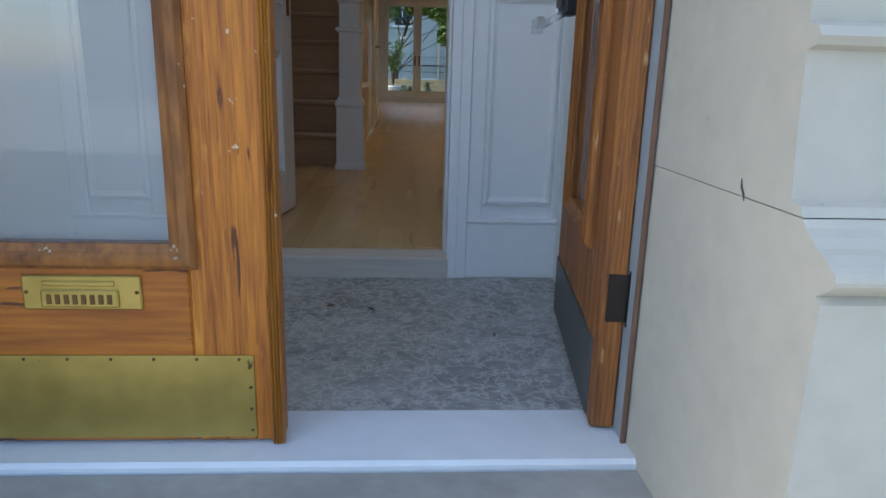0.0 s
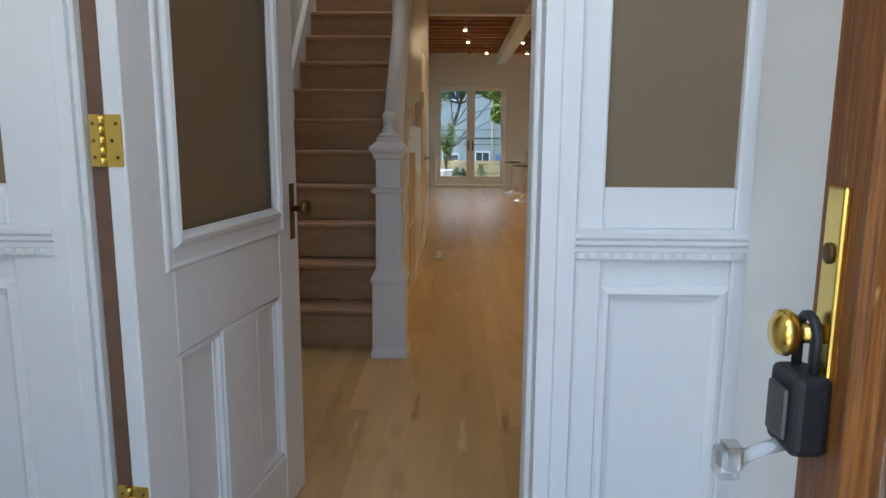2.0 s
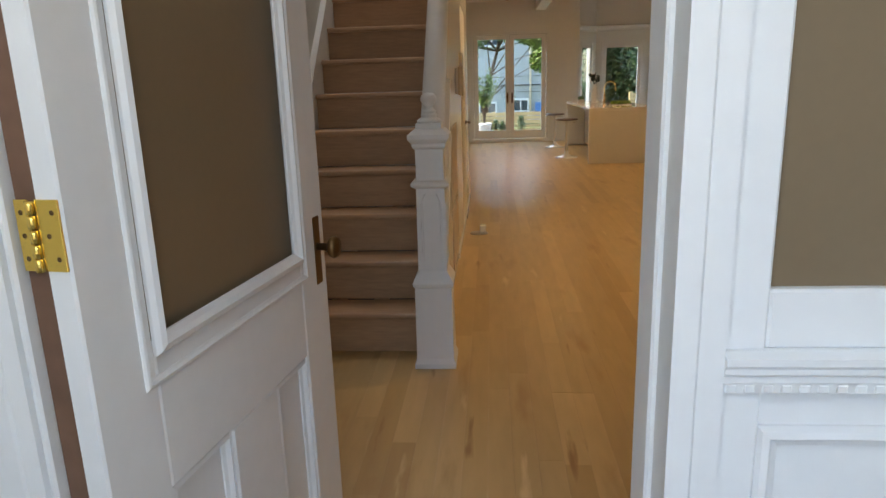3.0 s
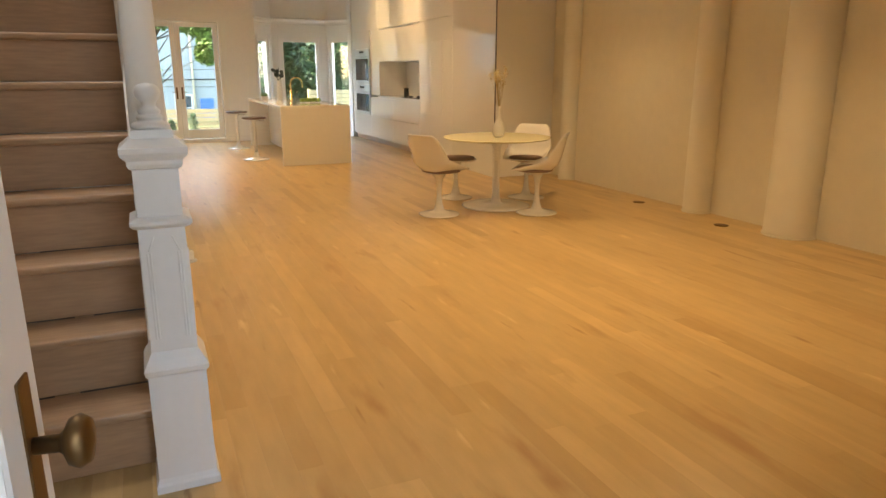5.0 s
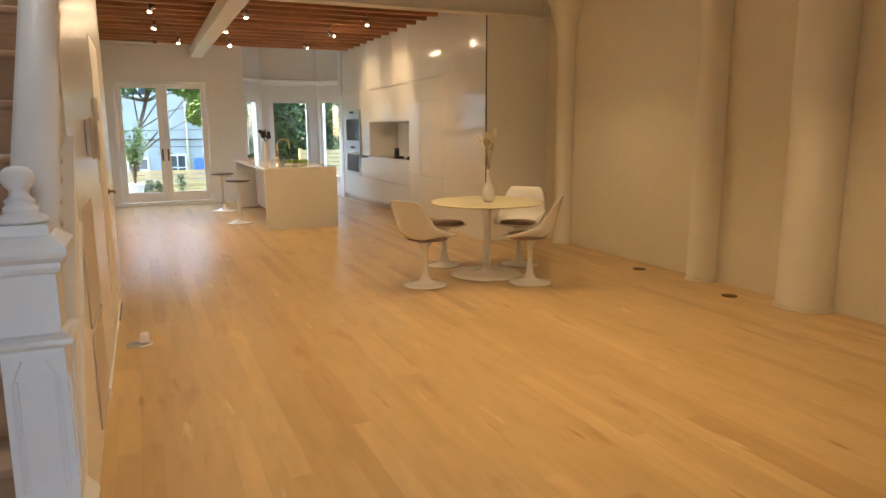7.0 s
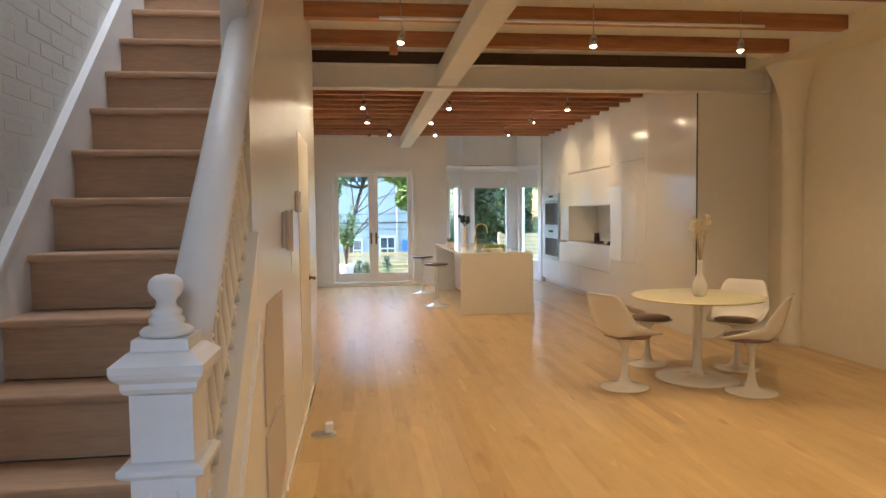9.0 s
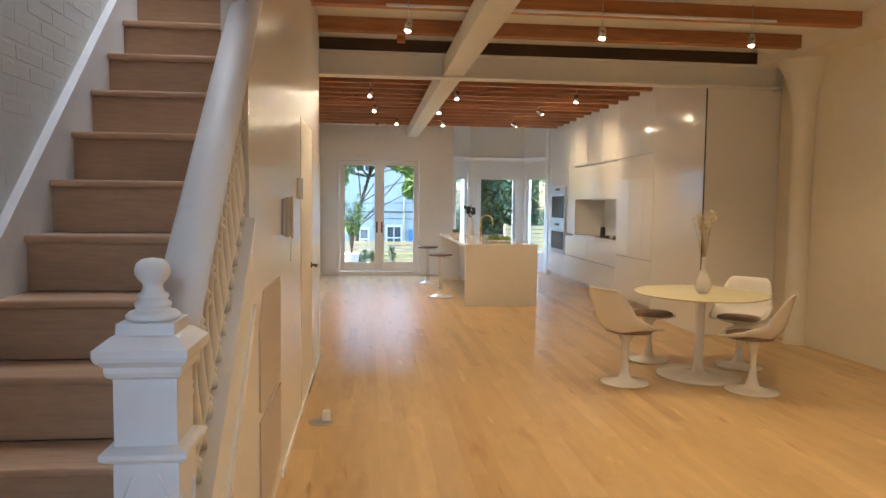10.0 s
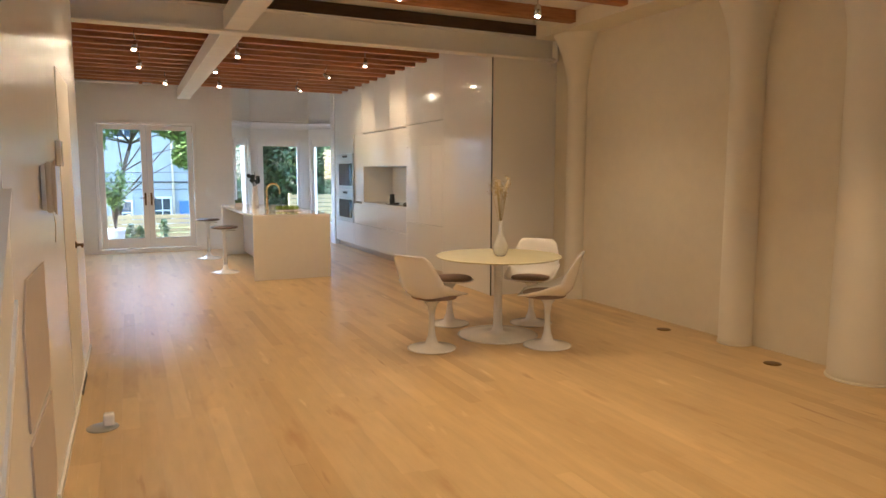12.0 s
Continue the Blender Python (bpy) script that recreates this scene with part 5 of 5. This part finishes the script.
def bay_side(n, p0, p1, w0, w1, z0=0.42, z1=2.08):
    """One facet of the bay from p0 to p1 with a window between w0 and w1 metres along it."""
    d = Vector((p1[0] - p0[0], p1[1] - p0[1], 0))
    length = d.length
    m = pose(p0[0], p0[1], 0, 0, 0, math.degrees(math.atan2(d.y, d.x)))
    wall = structure("bay_wall_%d" % n, boxes((0, w0, 0, 0.14, -0.2, CEIL_Z), (w1, length, 0, 0.14, -0.2, CEIL_Z), (w0, w1, 0, 0.14, -0.2, z0), (w0, w1, 0, 0.14, z1, CEIL_Z)), WHITE, "white wall of the bay window", "wall")
    wall.matrix_basis = m
    crown = structure("bay_trim_%d" % n, extrude_profile([(-0.001, 2.40), (-0.018, 2.405), (-0.022, 2.43), (-0.034, 2.46), (-0.058, 2.485), (-0.066, 2.50), (-0.066, 2.525), (-0.001, 2.535)], "x", 0.002, length - 0.002), LACQ, "white moulded trim over the bay windows", "trim")
    crown.matrix_basis = m
    win = tagged(thing("bay_window", "white sash window of the bay with clear glass", "window", "bay windows", m), kind="structure")
    win.name = "window_%d" % n
    for a, b, c, e in ((w0, w0 + 0.05, z0, z1), (w1 - 0.05, w1, z0, z1)):
        part("window_frame", rbox(a, b, 0.01, 0.10, c, e, 0.003), LACQ, win)
    part("window_head", rbox(w0 + 0.05, w1 - 0.05, 0.01, 0.10, z1 - 0.05, z1, 0.003), LACQ, win)
    part("window_sill", rbox(w0 - 0.05, w1 + 0.05, -0.05, 0.11, z0 - 0.035, z0 + 0.02, 0.004), LACQ, win)
    for a, b in ((w0 - 0.07, w0 - 0.001), (w1 + 0.001, w1 + 0.07)):
        part("casing", rbox(a, b, -0.018, 0.0, z0 + 0.021, z1 + 0.08, 0.004), LACQ, win)
    pane = part("pane", boxes((w0 + 0.045, w1 - 0.045, 0.05, 0.056, z0 + 0.02, z1 - 0.045)), GLASS, win)
    pane.visible_shadow = False


bay_side(1, (3.02, 17.87), (3.50, 18.46), 0.16, 0.60)
bay_side(2, (3.50, 18.46), (4.72, 18.46), 0.20, 1.02)
bay_side(3, (4.72, 18.46), (5.14, 17.87), 0.08, 0.66)
structure("bay_floor", boxes((2.98, 5.1, BACK_Y + 0.3, 18.6, -0.18, -0.002)), FLOOR, "pale oak floor inside the bay", "floor")
structure("bay_ceiling", boxes((2.9, 5.3, BACK_Y + 0.201, 18.7, CEIL_Z, CEIL_Z + 0.2)), WHITE, "white ceiling of the bay", "ceiling")

# ---------------------------------------------------------------- small things on the floor
fo = thing("floor_outlet", "round steel floor outlet with a white plug beside the partition", "floor outlet")
part("lid", lathe([(0.085, 0.0005), (0.085, 0.006), (0.075, 0.010), (0.0, 0.011)], 28, 0.950, 8.22), STEEL, fo)
part("plug", rbox(0.955, 1.015, 8.19, 8.25, 0.0112, 0.085, 0.014, 3), LACQ, fo, "white plug adaptor")
for x, y in ((5.68, 8.76), (5.62, 7.52)):
    o = thing("floor_outlet", "small dark bronze floor outlet beside the party wall", "floor outlet", "outlets by the wall")
    part("plate", lathe([(0.065, 0.0005), (0.065, 0.005), (0.05, 0.008), (0.0, 0.008)], 20, x, y), BRASSDARK, o)
pf = thing("round_pouf", "white rounded pouf on the floor near the party wall", "pouf")
part("body", lathe([(0.0, 0.0), (0.20, 0.002), (0.29, 0.04), (0.335, 0.12), (0.34, 0.22), (0.305, 0.32), (0.21, 0.40), (0.10, 0.43), (0.0, 0.435)], 40, 5.66, 5.55), SHELL, pf)
for x, y, r in ((0.92, 2.55, 25), (1.42, 2.30, 80), (1.05, 2.52, 140)):
    lv = thing("dead_leaf", "small dark curled dead leaf on the vestibule floor", "leaf", "leaves on the floor")
    bm = bmesh.new()
    v = [bm.verts.new(p) for p in ((-0.016, 0, 0.001), (0, -0.006, 0.004), (0.016, 0, 0.002), (0, 0.006, 0.005), (-0.016, 0, 0.0025), (0.016, 0, 0.0035))]
    bm.faces.new((v[0], v[1], v[2], v[3]))
    bm.faces.new((v[4], v[3], v[5], v[1]))
    part("blade", bm, BROWNEDGE, lv, m=pose(x, y, VEST_Z, 0, 0, r))

# ---------------------------------------------------------------- garden
def crown_mesh(centres, count, size, seed):
    rn = random.Random(seed)
    verts, faces = [], []
    for k in range(count):
        cx, cy, cz, rr = centres[rn.randrange(len(centres))]
        d = Vector((rn.gauss(0, 1), rn.gauss(0, 1), rn.gauss(0, 1))).normalized() * rr * rn.random() ** 0.45
        c = Vector((cx, cy, cz)) + d
        a = Vector((rn.gauss(0, 1), rn.gauss(0, 1), rn.gauss(-0.2, 0.7))).normalized() * size * rn.uniform(0.6, 1.3)
        b = a.orthogonal().normalized() * size * 0.42
        i = len(verts)
        verts += [c - a, c + b, c + a, c - b]
        faces.append((i, i + 1, i + 2, i + 3))
    me = bpy.data.meshes.new("crown")
    me.from_pydata(verts, [], faces)
    bm = bmesh.new()
    bm.from_mesh(me)
    bpy.data.meshes.remove(me)
    return bm


def tree(label, x, y, z0, lean, height, centres, count, seed, leafmat, r0=0.08, size=0.075):
    ob = thing("garden_tree", label, "tree")
    rn = random.Random(seed)
    path = [(x + lean * (k / 6) ** 1.4 + rn.uniform(-0.06, 0.06), y + rn.uniform(-0.05, 0.05), z0 + height * k / 6) for k in range(7)]
    part("trunk", tube(path, [r0 * (1.15 - 0.13 * k) for k in range(7)], 12), BARK, ob)
    for cx, cy, cz, rr in centres:
        s = path[rn.choice((2, 3, 4))]
        q = [s, ((s[0] + cx) / 2 + rn.uniform(-0.1, 0.1), (s[1] + cy) / 2, (s[2] + cz) / 2 + 0.15), (cx, cy, cz)]
        part("limb", tube(q, [r0 * 0.30, r0 * 0.18, r0 * 0.07], 8), BARK, ob)
    part("crown", crown_mesh(centres, count, size, seed), leafmat, ob)


# Foliage takes the lighter green that has sunlight in its colour.
tree("tall garden tree with a leaning brown trunk and leaves coloured as sunlit", 0.75, 24.5, -0.8, 0.9, 4.6, [(0.3, 24.2, 3.3, 0.7), (1.3, 24.0, 3.6, 0.8), (2.3, 23.6, 3.1, 0.75), (2.9, 23.4, 2.55, 0.6), (2.5, 23.8, 4.1, 0.9), (-0.3, 24.5, 2.6, 0.6), (0.2, 24.0, 1.4, 0.4), (3.4, 23.8, 3.4, 0.8), (0.8, 24.2, 4.6, 0.9), (2.4, 23.4, 2.75, 0.5), (2.0, 23.5, 3.0, 0.5), (2.7, 23.3, 2.2, 0.4), (0.2, 24.0, 2.2, 0.5), (0.5, 24.1, 2.9, 0.6), (1.5, 23.8, 3.0, 0.5), (2.6, 23.5, 1.9, 0.35)], 19000, 11, LEAFL, 0.075, 0.075)
tree("dense dark green garden tree behind the bay", 5.6, 24.5, -0.8, 0.3, 4.2, [(4.9, 24.0, 1.0, 0.7), (5.6, 23.6, 1.6, 0.9), (6.4, 24.0, 1.0, 0.9), (5.1, 24.2, 2.3, 0.8), (6.2, 24.2, 2.6, 0.9), (7.0, 24.0, 1.9, 0.9), (7.4, 24.4, 0.9, 0.9), (5.7, 24.4, 3.4, 1.0), (4.6, 24.5, 0.3, 0.5), (7.0, 24.6, 3.2, 1.0), (4.4, 24.2, 1.7, 0.7), (4.3, 24.4, 2.8, 0.8), (8.2, 24.2, 2.0, 1.1), (3.9, 23.4, 0.9, 0.6), (3.8, 23.4, 2.0, 0.6), (3.9, 23.5, 2.9, 0.6), (3.5, 23.3, 1.4, 0.45), (6.0, 23.4, 0.6, 0.6), (6.3, 23.6, 2.0, 0.7)], 23000, 12, LEAF, 0.12, 0.095)
# Added out of view: its crown keeps direct sun off the bay and terrace.
tree("unseen leafy tree added over the terrace to block the sun", -1.3, 19.4, -0.6, 0.5, 5.2, [(-0.9, 18.7, 5.0, 1.1), (0.2, 18.5, 4.2, 0.9), (1.1, 18.45, 3.9, 0.7), (0.6, 19.2, 5.0, 1.0), (-0.4, 18.4, 5.7, 1.0), (-1.8, 19.0, 4.6, 0.9), (1.7, 18.7, 4.4, 0.7)], 9000, 14, LEAF, 0.11, 0.11)
pt = thing("potted_plant", "leafy shrub in a white pot on the terrace", "plant")
part("pot", lathe([(0.13, -0.12), (0.16, 0.30), (0.175, 0.31), (0.175, 0.36), (0.155, 0.36), (0.15, 0.28)], 28, 0.90, 18.9), FACADETRIM, pt)
rnd = random.Random(8)
for k in range(16):
    a, sp, hgt = rnd.uniform(0, 6.28), rnd.uniform(0.08, 0.30), rnd.uniform(0.75, 1.35)
    dx, dy = sp * math.cos(a), sp * math.sin(a)
    part("stem", tube([(0.90, 18.9, 0.28), (0.90 + dx * 0.35, 18.9 + dy * 0.35, 0.28 + hgt * 0.55), (0.90 + dx, 18.9 + dy, 0.28 + hgt * 0.85)], [0.008, 0.006, 0.003], 6), BARK, pt)
    part("frond", crown_mesh([(0.90 + dx * q, 18.9 + dy * q, 0.28 + hgt * (0.35 + 0.5 * q), 0.05 + 0.05 * q) for q in (0.5, 0.75, 1.0, 1.25)], 34, 0.06, 200 + k), LEAFL, pt)
for x, y, h, r in ((1.18, 19.8, 0.42, 0.15), (1.36, 19.85, 0.36, 0.13), (1.83, 19.8, 0.52, 0.16), (1.02, 19.9, 0.30, 0.12)):
    sh = thing("shrub", "small upright green shrub by the garden fence", "shrub", "shrubs by the fence")
    part("stem", tube([(x, y, -0.12), (x, y, h * 0.7)], [0.012, 0.004], 6), BARK, sh)
    part("foliage", crown_mesh([(x, y, 0.0, r), (x, y, h * 0.35, r * 0.9), (x, y, h * 0.6, r * 0.65), (x, y, h * 0.8, r * 0.4)], 480, 0.035, int(x * 100)), LEAF, sh)


def fence(x0, x1, y, top, label):
    ob = thing("garden_fence", label, "fence")
    z = -0.60
    while z + 0.095 <= top + 0.03:
        part("slat", rbox(x0, x1, y, y + 0.022, z, z + 0.090, 0.002), FENCE, ob)
        z += 0.104
    x = x0
    while x <= x1:
        part("post", rbox(x, x + 0.08, y + 0.023, y + 0.10, -0.62, top, 0.004), FENCE, ob)
        x += 1.8


fence(-2.5, 4.6, 20.45, 0.55, "low fence of pale horizontal cedar slats")
fence(4.7, 11.0, 20.45, 0.98, "taller fence of pale horizontal cedar slats")

hs = thing("neighbour_house", "pale blue stucco row house behind the garden", "house")
part("wall", boxes((-14, 22, 34.0, 34.4, -1.0, 11.0)), FACADE, hs)
part("cornice", rbox(-14, 22, 33.75, 34.0, 10.2, 10.7, 0.03), FACADETRIM, hs)
part("roof", boxes((-14, 22, 33.9, 42, 11.0, 11.2)), ASPHALT, hs)


def house_window(x0, x1, z0, z1):
    w = part("window", boxes((x0, x1, 33.97, 33.99, z0, z1)), DARKWIN, hs)
    for a, b, c, d in ((x0 - 0.07, x0, z0, z1), (x1, x1 + 0.07, z0, z1), (x0 - 0.07, x1 + 0.07, z1, z1 + 0.09), (x0, x1, (z0 + z1) / 2 - 0.025, (z0 + z1) / 2 + 0.025), ((x0 + x1) / 2 - 0.02, (x0 + x1) / 2 + 0.02, z0, z1)):
        part("window_frame", boxes((a, b, 33.93, 33.968, c, d)), FACADETRIM, w)
    part("sill", rbox(x0 - 0.12, x1 + 0.12, 33.86, 33.999, z0 - 0.09, z0, 0.01), FACADETRIM, w)


for x0, x1, z0, z1 in ((2.12, 2.72, -0.55, 0.42), (0.55, 1.25, -0.55, 0.30), (0.75, 1.45, 2.9, 4.5), (2.9, 3.6, 3.2, 4.7), (-1.4, -0.6, 2.9, 4.5), (-1.4, -0.6, -0.55, 0.5), (5.2, 6.0, 2.9, 4.5), (5.2, 6.0, -0.4, 1.0), (7.6, 8.4, 2.9, 4.5), (7.6, 8.4, -0.4, 1.0), (0.75, 1.45, 6.4, 8.0), (2.9, 3.6, 6.4, 8.0), (5.2, 6.0, 6.4, 8.0)):
    house_window(x0, x1, z0, z1)
bd = part("back_door", rbox(3.08, 3.62, 33.95, 33.999, -1.0, 0.32, 0.01), BLUEDOOR, hs, "blue painted back door")
part("downpipe", tube([(2.86, 33.9, -0.9), (2.86, 33.9, 10.2)], 0.05, 8), GREYMETAL, hs)
for z, s, wide in ((1.10, 0.10, 0.03), (0.80, -0.18, 0.014), (1.50, 0.3, 0.012)):
    part("cable", tube([(-9 + 2.4 * k, 33.88, z + s * (k / 10 - 0.5) + 0.006 * (k - 5) ** 2) for k in range(11)], wide, 6), WIRE, hs, "black cable along the facade")

# ---------------------------------------------------------------- across the street
# Unseen house, added so that the door glass has a facade to reflect.
ac = thing("row_house", "unseen brown brick row house added across the street for reflections", "house")
part("wall", boxes((-18, 22, -40.4, -40.0, -1.5, 8.5)), BRICKRED, ac)
part("roof", boxes((-18, 22, -50, -40.1, 8.5, 8.8)), ASPHALT, ac)
for i in range(7):
    for z in (0.0, 2.9, 5.8):
        w = part("window", boxes((-14 + i * 4.6, -12.7 + i * 4.6, -40.0, -39.96, z, z + 1.9)), DARKWIN, ac)
        part("sill", rbox(-14.1 + i * 4.6, -12.6 + i * 4.6, -39.999, -39.8, z - 0.12, z, 0.01), FACADETRIM, w)
for x, sd in ((-9.5, 31), (11.0, 32)):
    st = thing("street_tree", "leafy street tree beside the road", "tree", "street trees")
    part("trunk", tube([(x, -5.2, -1.4), (x + 0.1, -5.2, 1.0), (x - 0.05, -5.1, 3.2), (x, -5.2, 5.0)], [0.16, 0.13, 0.10, 0.05], 10), BARK, st)
    part("crown", crown_mesh([(x, -5.2, 4.6, 1.5), (x + 1.2, -5.0, 4.2, 1.1), (x - 1.2, -5.3, 4.3, 1.2), (x + 0.3, -4.6, 5.7, 1.2)], 3600, 0.13, sd), LEAF, st)
car = thing("parked_car", "silver saloon car parked at the kerb", "car")
side = [(-2.2, -1.02), (-2.25, -0.72), (-2.0, -0.58), (-1.25, -0.50), (-0.75, -0.05), (0.65, -0.02), (1.25, -0.48), (2.05, -0.58), (2.2, -0.80), (2.2, -1.02)]
bm = extrude_profile([(p - 0.4, q) for p, q in side], "y", -8.3, -6.6)
bmesh.ops.bevel(bm, geom=bm.edges[:], offset=0.05, segments=2, affect="EDGES", profile=0.5)
body = part("body", bm, CARPAINT, car)
for y0, y1 in ((-8.312, -8.304), (-6.596, -6.588)):
    part("side_window", extrude_profile([(-1.55, -0.47), (-1.10, -0.12), (0.18, -0.10), (0.72, -0.47)], "y", y0, y1), DARKWIN, car)
for x in (-1.85, 0.95):
    for y in (-8.28, -6.62):
        tyre = part("wheel", lathe([(0.10, -0.09), (0.31, -0.085), (0.33, -0.05), (0.33, 0.05), (0.31, 0.085), (0.10, 0.09)], 24), RUBBER, car, m=pose(x, y, -1.09, 90))
        part("rim", lathe([(0.0, -0.095), (0.20, -0.092), (0.20, 0.092), (0.0, 0.095)], 18), CHROME, tyre)

# ---------------------------------------------------------------- floor planks and wall bricks
rnd = random.Random(42)
PW = 0.096
plank_meshes = {}
far = bmesh.new()
nx = int((RIGHT_X - LEFT_X) / PW) + 1
for i in range(nx):
    x0 = LEFT_X + i * PW
    x1 = min(x0 + PW - 0.0003, RIGHT_X)
    y = INNER_Y + 0.10 - rnd.uniform(0, 1.4)
    while y < BACK_Y + 0.3:
        length = rnd.choice((0.6, 0.9, 1.2, 1.6, 2.0, 2.3))
        a, b = max(y, INNER_Y + 0.102), min(y + length - 0.0003, BACK_Y + 0.3)
        y += length
        if b - a < 0.05 or (x1 <= 0.70 and 5.5 < a < 10.2):
            continue
        top = rnd.choice((0.0, -0.0002, -0.0004))
        if a < 9.0:
            key = (round(x1 - x0, 3), round(b - a, 3), top)
            if key not in plank_meshes:
                plank_meshes[key] = mesh_of("plank", rbox(0, x1 - x0, 0, b - a, -0.0139, top, 0.0002), PLANK)
            ob = new("plank", plank_meshes[key])
            ob.parent = floor
            ob.matrix_basis = Matrix.Translation((x0, a, 0))
        else:
            bm_box(far, x0, x1, a, b, -0.0139, top)
far_floor = part("plank_field", far, PLANKFAR, floor)
tagged(far_floor, kind="stuff")

brick_me = mesh_of("brick", rbox(0, 0.012, 0, 0.205, 0, 0.060, 0.004), BRICKW)
brick_wall = bpy.data.objects["wall_left"]
row = 0
z = 0.9
while z < 3.6:
    y = 5.45 + (0.107 if row % 2 else 0.0)
    while y < 8.9:
        if z > string_z(y) + 0.14 and z < string_z(y) + 1.75 and y + 0.205 < 9.0:
            ob = new("brick", brick_me)
            ob.parent = brick_wall
            ob.matrix_basis = Matrix.Translation((LEFT_X - 0.0110 + rnd.uniform(-0.0008, 0.0008), y + rnd.uniform(-0.003, 0.003), z + rnd.uniform(-0.002, 0.002)))
        y += 0.214
    z += 0.070
    row += 1
